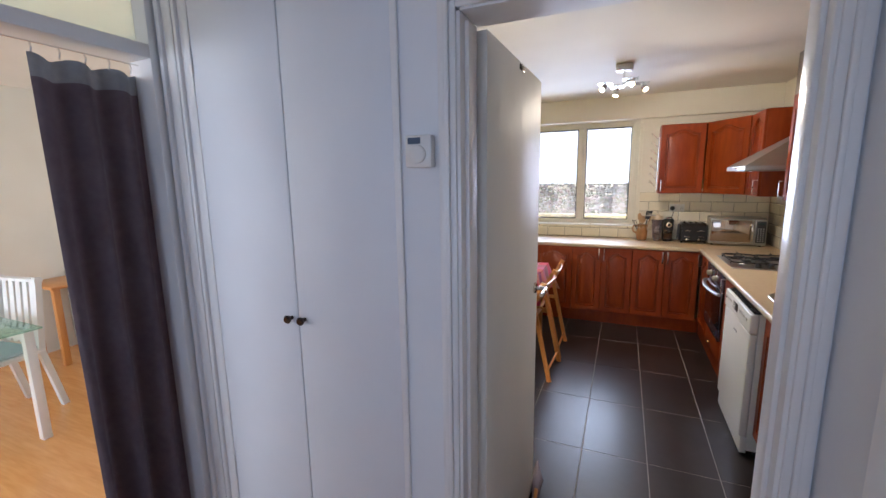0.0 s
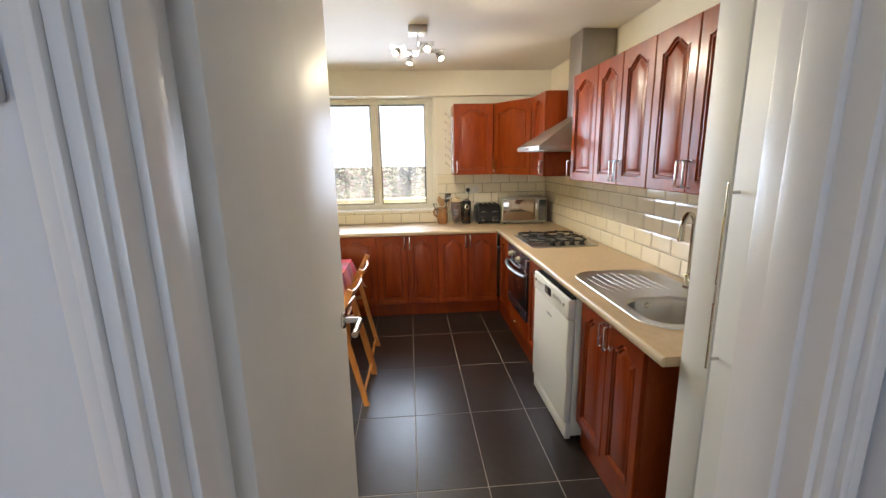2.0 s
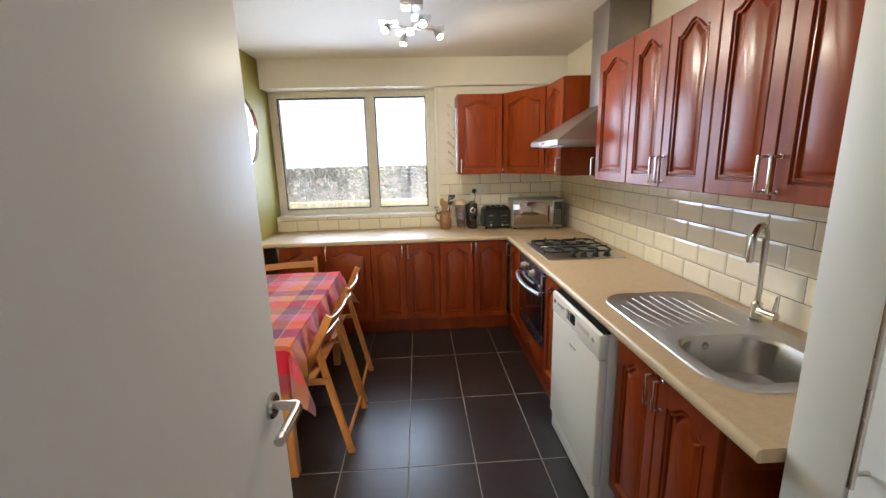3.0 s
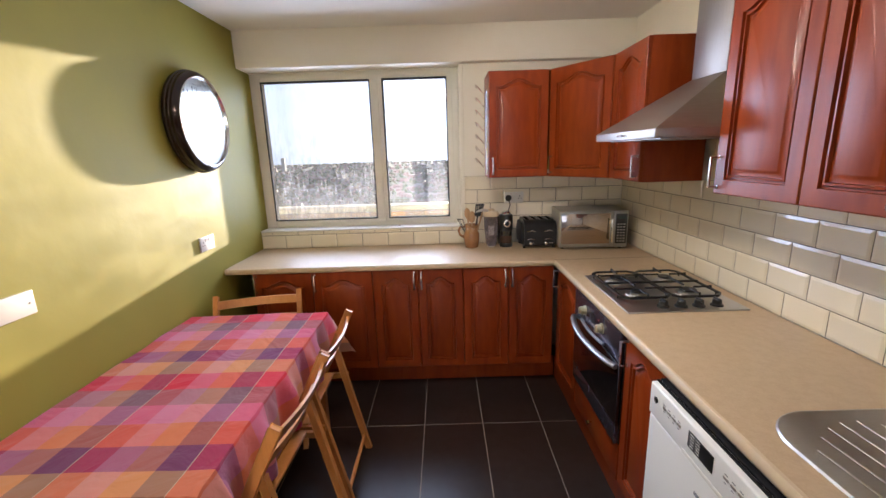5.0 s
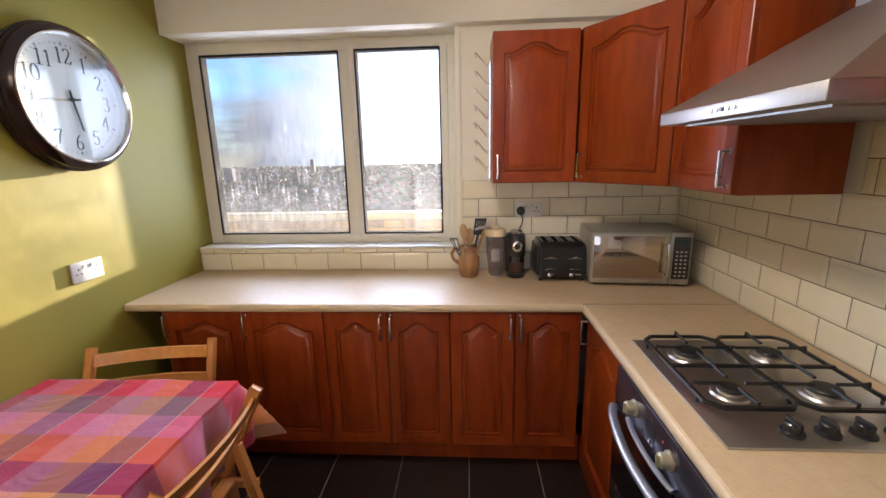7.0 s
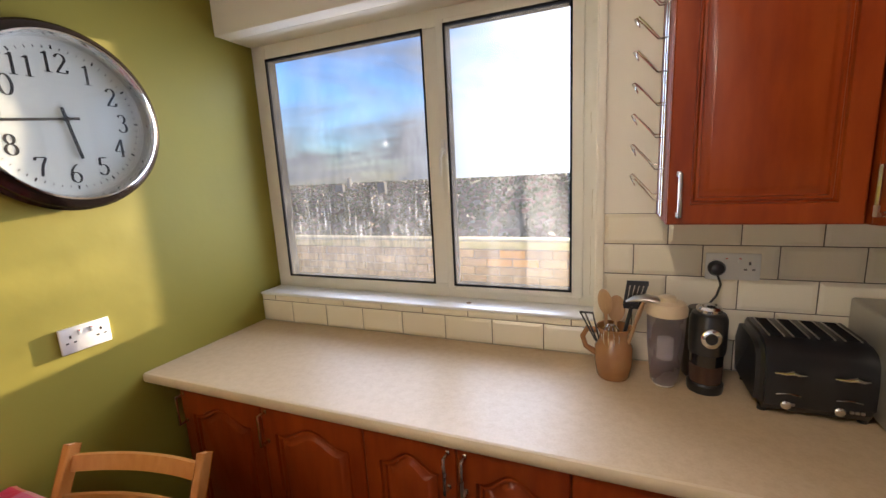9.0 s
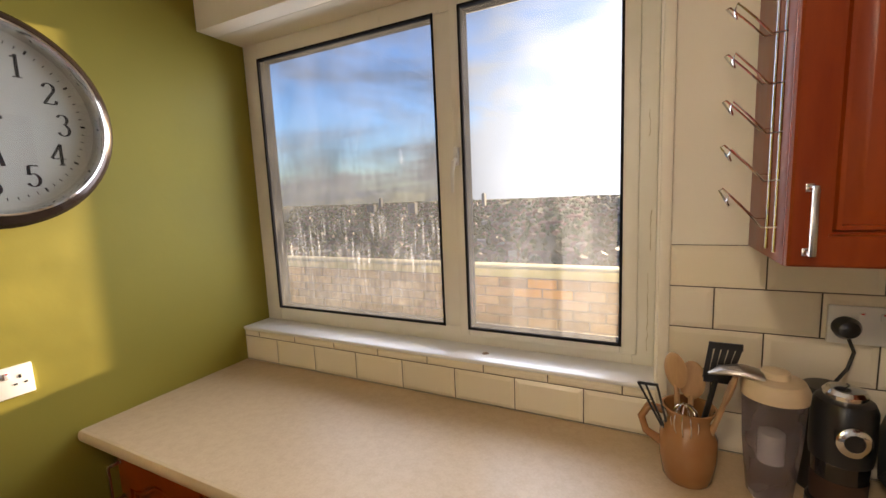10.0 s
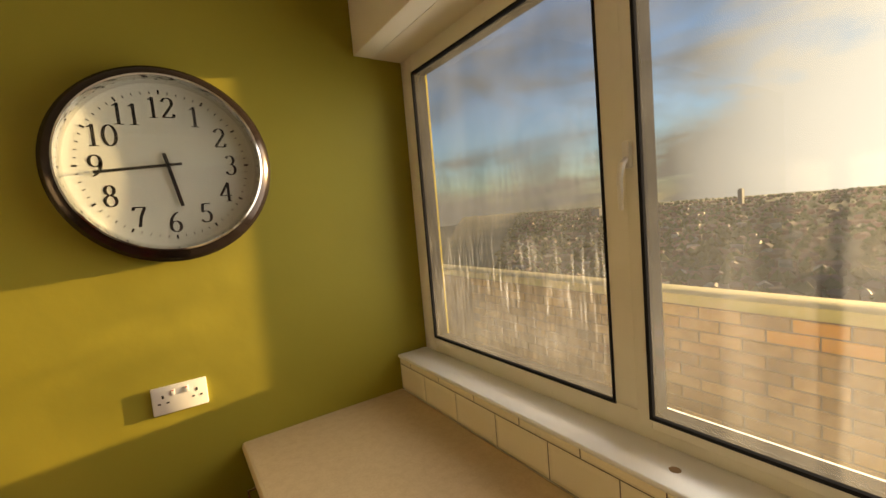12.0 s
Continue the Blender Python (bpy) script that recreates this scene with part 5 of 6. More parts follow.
# Ceiling spotlight
lt = thing("ceiling_spotlight", "brushed metal ceiling light with four lit spots and glass squares", "ceiling light", pose(0.745, 6.24, CEIL))
part("canopy", box(-0.065, 0.065, -0.065, 0.065, -0.050, 0.0, 0.012, 3), M_STEEL, lt)
part("stem", tube(bmesh.new(), [(0, 0, -0.05), (0, 0, -0.155)], 0.008, 12), M_CHROME, lt)
for a in (20, 110):
    d = Vector((math.cos(radians(a)), math.sin(radians(a)), 0))
    part("cross_bar", bar(bmesh.new(), d * -0.150 + Vector((0, 0, -0.155)), d * 0.150 + Vector((0, 0, -0.155)), 0.012, 0.010), M_CHROME, lt)
    for s in (-1, 1):
        e = d * s * 0.145 + Vector((0, 0, -0.155))
        aim = (d * s * 0.35 + Vector((0.0, -0.45, -0.55))).normalized()
        part("glass_square", box(e.x - 0.055, e.x + 0.055, e.y - 0.055, e.y + 0.055, e.z + 0.008, e.z + 0.013), M_CLEAR, lt, "clear glass square")
        bm = bmesh.new()
        tube(bm, [e + aim * 0.0, e + aim * 0.02, e + aim * 0.06], [0.014, 0.022, 0.024], 20)
        sp = part("spot_shade", bm, M_CHROME, lt, "round metal spot shade")
        part("bulb", tube(bmesh.new(), [e + aim * 0.058, e + aim * 0.064, e + aim * 0.068], [0.021, 0.019, 0.010], 18), M_BULB, sp, "lit bulb")
for k, (x, y, tx, ty) in enumerate(((0.62, 6.20, 0.3, 4.6), (0.87, 6.15, 1.9, 4.8), (0.84, 6.34, 2.1, 7.3), (0.66, 6.32, -0.1, 5.9))):
    lamp = new("halogen_lamp", bpy.data.lights.new("halogen_lamp", "SPOT"))
    lamp.data.energy, lamp.data.color, lamp.data.spot_size, lamp.data.spot_blend, lamp.data.shadow_soft_size = (2.2, 8.4, 7.6, 4.8)[k], (1.0, 0.84, 0.62), radians(150), 1.0, 0.06
    lamp.matrix_world = look((x, y, 2.26), (tx, ty, (0.9, 1.0, 1.15, 0.7)[k]))

# Sink and tap
sink = thing("kitchen_sink", "stainless steel inset sink with a ribbed drainer and one bowl", "sink", pose(0, 0, TOP))


def rounded(x0, x1, y0, y1, r, n=6):
    pts = []
    for cx, cy, a0 in ((x1 - r, y1 - r, 0), (x0 + r, y1 - r, 90), (x0 + r, y0 + r, 180), (x1 - r, y0 + r, 270)):
        for k in range(n + 1):
            a = radians(a0 + 90 * k / n)
            pts.append((cx + r * math.cos(a), cy + r * math.sin(a)))
    return pts


def loft(bm, loops, cap_first=False, cap_last=False):
    rings = [[bm.verts.new(p) for p in lp] for lp in loops]
    for a, b in zip(rings, rings[1:]):
        n = len(a)
        for k in range(n):
            bm.faces.new((a[k], a[(k + 1) % n], b[(k + 1) % n], b[k]))
    if cap_first:
        bm.faces.new(rings[0][::-1])
    if cap_last:
        bm.faces.new(rings[-1])
    return bm


bm = bmesh.new()
lp = lambda e, z, r: [(x, y, z) for x, y in rounded(1.60 + e, 2.12 - e, 4.575 + e, 5.47 - e, r, 12)]
lb = lambda e, z, r: [(x, y, z) for x, y in rounded(1.655 + e, 2.025 - e, 4.625 + e, 4.96 - e, r, 12)]
bowl_top = [(x, y, 0.004) for x, y in rounded(1.652, 2.028, 4.622, 4.963, 0.105, 12)]
outer = lp(0, 0.001, 0.14)
loft(bm, [outer, lp(0.004, 0.006, 0.136), lp(0.012, 0.006, 0.128), lp(0.018, 0.003, 0.122), bowl_top, lb(0.0, -0.004, 0.102), lb(0.006, -0.012, 0.10), lb(0.014, -0.145, 0.085), lb(0.030, -0.162, 0.075), lb(0.06, -0.166, 0.06)], cap_last=True)
part("sink_body", bm, M_STEEL, sink)
for k in range(8):
    t = k / 7
    near, far = (1.70 + 0.30 * t, 5.005 + 0.02 * math.sin(math.pi * t)), (1.655 + 0.33 * t, 5.26 + 0.16 * math.sin(math.pi * (0.12 + 0.72 * t)))
    mid = (near[0] * 0.45 + far[0] * 0.55 - 0.012, near[1] * 0.45 + far[1] * 0.55)
    part("drainer_rib", tube(bmesh.new(), [(*near, 0.003), (*mid, 0.0042), (*far, 0.003)], [0.001, 0.0045, 0.003], 8, 0.6), M_STEEL, sink)
part("overflow", lathe(bmesh.new(), [(0.016, 4.954), (0.014, 4.950), (0.006, 4.949)], 20, (1.80, 0, -0.035), "y"), M_CHROME, sink, "round overflow with dark holes")
part("waste", lathe(bmesh.new(), [(0.035, -0.1645), (0.033, -0.162), (0.010, -0.163)], 28, (1.81, 4.74, 0)), M_CHROME, sink)
tap = thing("mixer_tap", "brushed steel swan-neck mixer tap behind the sink", "tap", pose(2.092, 5.075, TOP + 0.004))
part("base", lathe(bmesh.new(), [(0.026, 0), (0.026, 0.008), (0.020, 0.012), (0.020, 0.075), (0.016, 0.08), (0.012, 0.085)], 24), M_NICKEL, tap)
arc = [(0, 0, 0.08), (0, 0, 0.33)] + [(-0.062 + 0.062 * math.cos(radians(a)), -0.040 + 0.040 * math.cos(radians(a)), 0.33 + 0.070 * math.sin(radians(a))) for a in range(20, 181, 20)] + [(-0.125, -0.08, 0.27)]
part("spout", tube(bmesh.new(), arc, 0.0115, 16), M_NICKEL, tap)
part("lever_body", tube(bmesh.new(), [(0, 0, 0.045), (0.01, -0.085, 0.045)], 0.017, 16), M_NICKEL, tap)
part("lever", tube(bmesh.new(), [(0.008, -0.070, 0.055), (0.012, -0.075, 0.125)], [0.006, 0.004], 10), M_NICKEL, tap)

# Worktop things
jug = thing("utensil_jug", "brown glazed stoneware jug full of utensils on the worktop", "jug", pose(1.000, 7.60, TOP) @ Matrix.Scale(1.25, 4))
part("jug_body", lathe(bmesh.new(), [(0.037, 0), (0.041, 0.006), (0.047, 0.045), (0.047, 0.085), (0.036, 0.110), (0.035, 0.120), (0.043, 0.136), (0.045, 0.140), (0.041, 0.140), (0.033, 0.118), (0.040, 0.09), (0.040, 0.01)], 40), M_BROWN, jug)
part("jug_handle", tube(bmesh.new(), [(-0.040, 0, 0.125), (-0.066, 0, 0.128), (-0.078, 0, 0.105), (-0.070, 0, 0.078), (-0.044, 0, 0.062)], [0.008, 0.008, 0.007, 0.007, 0.009], 12), M_BROWN, jug)


def utensil(name, label, mat, base, tip, head):
    """A handle from the jug up to tip, with its head on top."""
    u = thing(name, label, "kitchen utensil", pose(1.000, 7.60, TOP) @ Matrix.Scale(1.22, 4))
    base, tip = Vector(base), Vector(tip)
    d = (tip - base).normalized()
    part("shaft", tube(bmesh.new(), [base, base + d * (tip - base).length * 0.7, tip], [0.0055, 0.005, 0.0045], 10), mat, u)
    side = Vector((1, 0, 0))
    if head == "spoon":
        c = tip + d * 0.028
        bm = bmesh.new()
        bmesh.ops.create_uvsphere(bm, u_segments=20, v_segments=12, radius=1)
        rot = d.to_track_quat("Z", "Y").to_matrix().to_4x4()
        bmesh.ops.transform(bm, matrix=Matrix.Translation(c) @ rot @ Matrix.Diagonal((0.023, 0.006, 0.036, 1)), verts=bm.verts)
        part("bowl", bm, mat, u)
    elif head == "turner":
        up = side.cross(d).normalized()
        w, h = 0.022, 0.064
        for k in range(5):
            off = side * (-w + 2 * w * k / 4)
            part("blade_bar", bar(bmesh.new(), tip + off * 0.8, tip + off + d * h, 0.0085, 0.003, up), mat, u)
        part("blade_root", bar(bmesh.new(), tip - side * w * 0.9, tip + side * w * 0.9, 0.014, 0.0045, up), mat, u)
        part("blade_edge", bar(bmesh.new(), tip + d * h - side * (w + 0.004), tip + d * h + side * (w + 0.004), 0.012, 0.0045, up), mat, u)
    elif head == "ring":
        bm = bmesh.new()
        for k in range(5):
            a = math.pi * k / 5
            v = side * math.cos(a) + side.cross(d).normalized() * math.sin(a)
            tube(bm, [tip + d * (0.005 + 0.07 * (1 - math.cos(q)) / 2) + v * 0.024 * math.sin(q) for q in np.linspace(0.05, 2 * math.pi - 0.05, 17)], 0.0012, 6)
        part("wires", bm, mat, u)
    elif head == "loop":
        up = side.cross(d).normalized()
        for off in (-0.016, -0.004, 0.016):
            part("blade_bar", bar(bmesh.new(), tip + side * off * 0.3, tip + side * off + d * 0.085, 0.004, 0.003, up), mat, u)
        part("blade_edge", bar(bmesh.new(), tip + d * 0.085 - side * 0.018, tip + d * 0.085 + side * 0.018, 0.005, 0.003, up), mat, u)
    return u


utensil("slotted_turner", "black slotted kitchen turner standing in the brown jug", M_BLACK, (0.005, 0.0, 0.02), (0.042, 0.008, 0.200), "turner")
utensil("wooden_spoon", "worn dark wooden spoon standing in the brown jug", M_UTWOOD, (-0.01, 0.01, 0.02), (-0.022, -0.006, 0.185), "spoon")
utensil("wooden_spoon", "worn wooden spoon leaning in the brown jug", M_UTWOOD, (0.012, -0.01, 0.02), (0.052, -0.018, 0.165), "spoon")
utensil("wooden_spatula", "worn wooden spatula with a rounded end standing in the brown jug", M_UTWOOD, (0.0, -0.015, 0.02), (0.004, 0.012, 0.160), "spoon")
utensil("whisk", "small metal wire whisk in the brown jug", M_CHROME, (0.0, -0.02, 0.01), (-0.004, -0.022, 0.082), "ring")
utensil("slotted_spatula", "narrow black slotted spatula leaning in the brown jug", M_BLACK, (-0.01, -0.01, 0.02), (-0.040, -0.010, 0.100), "loop")

pit = thing("water_filter_jug", "smoky clear water filter jug with a cream lid on the worktop", "jug", pose(1.148, 7.575, TOP) @ Matrix.Diagonal((1.10, 1.10, 1.26, 1)))
g = part("jug_body", lathe(bmesh.new(), [(0.030, 0.012), (0.036, 0.02), (0.046, 0.11), (0.050, 0.195), (0.048, 0.195), (0.044, 0.11), (0.034, 0.024), (0.002, 0.020)], 32), M_SMOKE, pit, "smoky clear plastic")
part("base", lathe(bmesh.new(), [(0.012, 0), (0.026, 0.006), (0.031, 0.014)], 24), M_PLASTIC, pit)
part("lid", lathe(bmesh.new(), [(0.052, 0.190), (0.053, 0.205), (0.046, 0.218), (0.024, 0.222), (0.022, 0.232), (0.010, 0.236)], 32), M_EDGE, pit, "cream lid")
part("funnel", lathe(bmesh.new(), [(0.044, 0.188), (0.038, 0.105), (0.018, 0.095), (0.018, 0.060), (0.012, 0.056)], 28), M_CLEAR, pit, "clear inner funnel")
part("cartridge", lathe(bmesh.new(), [(0.021, 0.075), (0.021, 0.125), (0.015, 0.128)], 24), M_WHITE, pit, "white filter cartridge")
part("spout", tube(bmesh.new(), [(-0.02, 0, 0.220), (-0.050, 0.0, 0.226), (-0.085, 0.0, 0.222), (-0.105, 0.0, 0.214)], [0.026, 0.024, 0.018, 0.005], 16, 0.35), M_STEEL, pit, "silvery flip lid")
gr = thing("coffee_grinder", "black and steel coffee grinder with a round dial on the worktop", "coffee grinder", pose(1.262, 7.59, TOP) @ Matrix.Diagonal((1.12, 1.12, 1.24, 1)))
part("base", lathe(bmesh.new(), [(0.042, 0), (0.044, 0.006), (0.044, 0.02), (0.040, 0.024)], 32), M_BLACK, gr)
part("hopper", lathe(bmesh.new(), [(0.038, 0.024), (0.040, 0.10), (0.036, 0.10)], 32), M_GLASSY, gr, "dark see-through hopper")
part("coffee_filling", lathe(bmesh.new(), [(0.0385, 0.026), (0.0402, 0.07)], 32), M_GRANULES, gr, "dark brown ground coffee")
part("housing", lathe(bmesh.new(), [(0.043, 0.10), (0.045, 0.115), (0.045, 0.185), (0.040, 0.198), (0.034, 0.201)], 32), M_BLACK, gr)
dl = part("dial", lathe(bmesh.new(), [(0.024, -0.040), (0.024, -0.050), (0.019, -0.053)], 28, (0.0, 0, 0.148), "y"), M_CHROME, gr, "round chrome dial")
part("dial_face", lathe(bmesh.new(), [(0.014, -0.053), (0.012, -0.056)], 24, (0, 0, 0.148), "y"), M_BLACK, dl)
part("band", lathe(bmesh.new(), [(0.030, 0.199), (0.031, 0.210), (0.026, 0.216), (0.010, 0.218)], 32), M_CHROME, gr, "chrome cap")
# Black item behind the grinder, kind unknown; a jar shape stands in.
back_item = thing("storage_jar", "dark round item behind the coffee grinder", "jar", pose(1.262, 7.68, TOP) @ Matrix.Diagonal((1.3, 1.3, 1.05, 1)))
part("jar_body", lathe(bmesh.new(), [(0.034, 0), (0.040, 0.01), (0.042, 0.20), (0.038, 0.215), (0.030, 0.222)], 28), M_BLACK, back_item)

to = thing("toaster", "black four-slot toaster with chrome levers and dials on the worktop", "toaster", pose(1.496, 7.60, TOP) @ Matrix.Scale(1.09, 4))
prof = [(-0.095, 0.012), (-0.108, 0.03), (-0.108, 0.10), (-0.098, 0.155), (-0.075, 0.182), (-0.04, 0.192), (0.08, 0.192), (0.10, 0.175), (0.108, 0.12), (0.108, 0.02), (0.10, 0.012)]
bm = prism(bmesh.new(), prof, "x", -0.122, 0.122)
bmesh.ops.bevel(bm, geom=[e for e in bm.edges if abs(e.verts[0].co.x - e.verts[1].co.x) < 1e-5], offset=0.018, segments=3, affect="EDGES")
part("toaster_body", bm, M_BLACK, to)
for x in (-0.075, -0.025, 0.025, 0.075):
    part("slot", box(x - 0.014, x + 0.014, -0.055, 0.075, 0.1915, 0.1935, 0.0008), M_GASKET, to)
    part("slot_rim", bx(box(x - 0.017, x - 0.014, -0.058, 0.078, 0.1915, 0.1945), x + 0.014, x + 0.017, -0.058, 0.078, 0.1915, 0.1945), M_STEEL, to)
for s in (-1, 1):
    part("lever", tube(bmesh.new(), [(s * 0.058 - 0.030, -0.112, 0.118), (s * 0.058 - 0.012, -0.124, 0.122), (s * 0.058, -0.128, 0.128), (s * 0.058 + 0.012, -0.124, 0.122), (s * 0.058 + 0.030, -0.112, 0.118)], [0.004, 0.006, 0.008, 0.006, 0.004], 10, 0.7), M_CHROME, to, "chrome lever")
    part("button_row", tube(bmesh.new(), [(s * 0.058 - 0.024, -0.109, 0.062), (s * 0.058, -0.113, 0.068), (s * 0.058 + 0.024, -0.109, 0.062)], 0.005, 10, 0.5), M_CHROME, to, "chrome arched button strip")
    part("dial", lathe(bmesh.new(), [(0.011, -0.106), (0.011, -0.116), (0.008, -0.118)], 20, (s * 0.052 - 0.01, 0, 0.036), "y"), M_CHROME, to, "chrome dial")
    for k in range(3):
        part("button", box(s * 0.066 + 0.010 * k - 0.004, s * 0.066 + 0.010 * k + 0.003, -0.112, -0.107, 0.033, 0.039), M_STEEL, to)
    for y in (-0.08, 0.08):
        part("foot", lathe(bmesh.new(), [(0.01, 0), (0.01, 0.014)], 12, (s * 0.10, y, 0)), M_BLACK, to)

mw = thing("microwave_oven", "silver-grey microwave oven with mirrored window on the worktop corner", "microwave", pose(1.868, 7.545, TOP, 0, 0, -4) @ Matrix.Diagonal((1.02, 1.0, 1.07, 1)))
part("case", box(-0.235, 0.235, -0.13, 0.165, 0.012, 0.262, 0.008, 3), M_MW, mw)
mdoor = part("door", box(-0.234, 0.135, -0.150, -0.131, 0.014, 0.260, 0.006, 3), M_MW, mw)
part("door_window", box(-0.222, 0.112, -0.153, -0.149, 0.040, 0.243, 0.001), M_MWGLASS, mdoor, "mirrored brown window")
mwp = part("control_panel", box(0.138, 0.234, -0.150, -0.131, 0.014, 0.260, 0.004), M_MW, mw)
part("keypad_panel", box(0.150, 0.226, -0.1525, -0.149, 0.040, 0.240, 0.001), M_BLACK, mwp, "black keypad panel")
part("display", box(0.160, 0.216, -0.1535, -0.152, 0.205, 0.228), material("dim_display", (0.03, 0.05, 0.05), 0.15), mwp)
part("name_bar", box(-0.03, 0.05, -0.1525, -0.1505, 0.025, 0.031), M_STEEL, mdoor, "small pale printed mark")
for x in range(9):
    for y in range(2):
        part("vent_slot", box(-0.16 + 0.035 * x, -0.140 + 0.035 * x, 0.02 + 0.05 * y, 0.026 + 0.05 * y, 0.2612, 0.2625), M_GREYPRINT, mw)
for r in range(7):
    for c in range(3):
        part("key", box(0.161 + 0.020 * c, 0.173 + 0.020 * c, -0.1545, -0.152, 0.052 + 0.019 * r, 0.060 + 0.019 * r, 0.001), M_STEEL, mwp)
part("door_handle", bx(bx(box(0.112, 0.124, -0.185, -0.176, 0.055, 0.215, 0.003), 0.114, 0.122, -0.177, -0.149, 0.062, 0.070), 0.114, 0.122, -0.177, -0.149, 0.200, 0.208), M_CHROME, mdoor, "chrome bar handle")
for x in (-0.2, 0.2):
    for y in (-0.10, 0.13):
        part("foot", lathe(bmesh.new(), [(0.012, 0), (0.012, 0.013)], 12, (x, y, 0)), M_BLACK, mw)

# Wire spice rack on the side of the wall unit
rack = thing("wire_rack", "chrome wire rack with angled prongs on the wall unit's side", "wire rack", pose(1.118, 7.48, 0))
for y in (0.0, 0.055):
    part("upright", tube(bmesh.new(), [(-0.006, y, 1.455), (-0.006, y, 2.02)], 0.0028, 8), M_CHROME, rack)
for k in range(7):
    z = 1.50 + 0.083 * k
    zz = z + 0.012
    part("prong", tube(bmesh.new(), [(-0.004, -0.002, z), (-0.026, 0.0, z), (-0.050, 0.0, z + 0.030), (-0.076, 0.0, z + 0.060), (-0.079, 0.008, z + 0.050), (-0.074, 0.020, z + 0.040), (-0.078, 0.035, z + 0.050), (-0.086, 0.048, z + 0.068), (-0.080, 0.055, zz + 0.060), (-0.052, 0.055, zz + 0.030), (-0.026, 0.055, zz), (-0.004, 0.057, zz)], 0.0019, 6), M_CHROME, rack)

# Things seen through the living room opening
dt = thing("glass_table", "white-legged dining table with green-tinted glass top on laminate floor", "table", pose(-2.96, 3.29, 0))
part("glass_top", box(-0.45, 0.45, -0.42, 0.42, 0.735, 0.747, 0.003), M_TGLASS, dt, "green-tinted glass top")
for x in (-0.42, 0.36):
    for y in (-0.39, 0.34):
        part("leg", box(x, x + 0.05, y, y + 0.05, 0, 0.735, 0.003), M_WHITE, dt)
part("apron", bx(bx(box(-0.39, 0.39, 0.355, 0.38, 0.66, 0.732), -0.39, 0.39, -0.385, -0.36, 0.66, 0.732), -0.41, -0.385, -0.36, 0.355, 0.66, 0.732), M_WHITE, dt)
wc = thing("dining_chair", "white painted dining chair with slatted back and pale blue pad", "chair", pose(-3.16, 3.83, 0, 0, 0, 8))
for s in (-1, 1):
    part("back_leg", bar(bar(bmesh.new(), (s * 0.19, 0.0, 0.45), (s * 0.19, 0.09, 0.0), 0.032, 0.04, (0, 1, 0)), (s * 0.19, 0.0, 0.45), (s * 0.19, 0.05, 0.98), 0.032, 0.04, (0, 1, 0)), M_WHITE, wc)
    part("front_leg", box(s * 0.19 - 0.018, s * 0.19 + 0.018, -0.40, -0.364, 0, 0.44, 0.002), M_WHITE, wc)
    part("side_rail", bar(bmesh.new(), (s * 0.19, 0.05, 0.22), (s * 0.19, -0.38, 0.22), 0.018, 0.03, (0, 1, 0)), M_WHITE, wc)
for k in range(5):
    part("back_slat", bar(bmesh.new(), (-0.14 + 0.07 * k, 0.012, 0.50), (-0.14 + 0.07 * k, 0.048, 0.95), 0.045, 0.014, (0, 1, 0)), M_WHITE, wc)
part("top_rail", bar(bmesh.new(), (-0.21, 0.048, 0.96), (0.21, 0.048, 0.96), 0.05, 0.022), M_WHITE, wc)
part("seat", box(-0.21, 0.21, -0.41, 0.02, 0.44, 0.47, 0.006), M_WHITE, wc)
part("seat_pad", box(-0.19, 0.19, -0.39, -0.01, 0.47, 0.50, 0.012, 3), material("pale_blue_cloth", (0.42, 0.52, 0.55), 0.9), wc, "pale blue seat pad")
st = thing("side_table", "honey wood side table with square legs", "table", pose(-4.0, 4.54, 0))
part("tabletop", box(-0.25, 0.25, -0.25, 0.25, 0.71, 0.735, 0.003), M_PINE, st)
for x in (-0.23, 0.18):
    for y in (-0.23, 0.18):
        part("leg", box(x, x + 0.05, y, y + 0.05, 0, 0.71, 0.003), M_PINE, st)
cd = thing("chest_of_drawers", "weathered grey chest of drawers against the living room wall", "chest of drawers", pose(-3.92, 4.79, 0) @ Matrix.Diagonal((0.72, 1, 1, 1)))
part("carcass", box(-0.5, 0.5, -0.15, 0.2, 0.06, 0.80, 0.004), material("weathered_grey_wood", (0.38, 0.33, 0.27), 0.7, vary=(0.5, 0.45, 0.38), scale=12, stretch=(0.6, 4, 4)), cd)
for k in range(3):
    part("drawer", box(-0.48, 0.48, -0.165, -0.151, 0.09 + 0.235 * k, 0.31 + 0.235 * k, 0.003), cd.children[0].data.materials[0], cd)
structure("floor_living", box(-4.30, HALL_W, -0.5, 5.0, -0.011, 0.0), M_LAMINATE, "honey laminate living room floor")
dh = thing("floor_umbrella", "dark folded umbrella with a wooden handle lying behind the door", "umbrella", pose(0.43, 4.36, 0))
part("canopy", tube(bmesh.new(), [(0.03, -0.08, 0.03), (0.02, 0.05, 0.05), (-0.01, 0.22, 0.03)], [0.012, 0.030, 0.006], 12), M_CURTAIN, dh)
part("handle", tube(bmesh.new(), [(0.03, -0.08, 0.03), (0.035, -0.12, 0.05), (0.04, -0.12, 0.09), (0.04, -0.09, 0.11)], 0.009, 10), M_PINE, dh, "curved wooden handle")

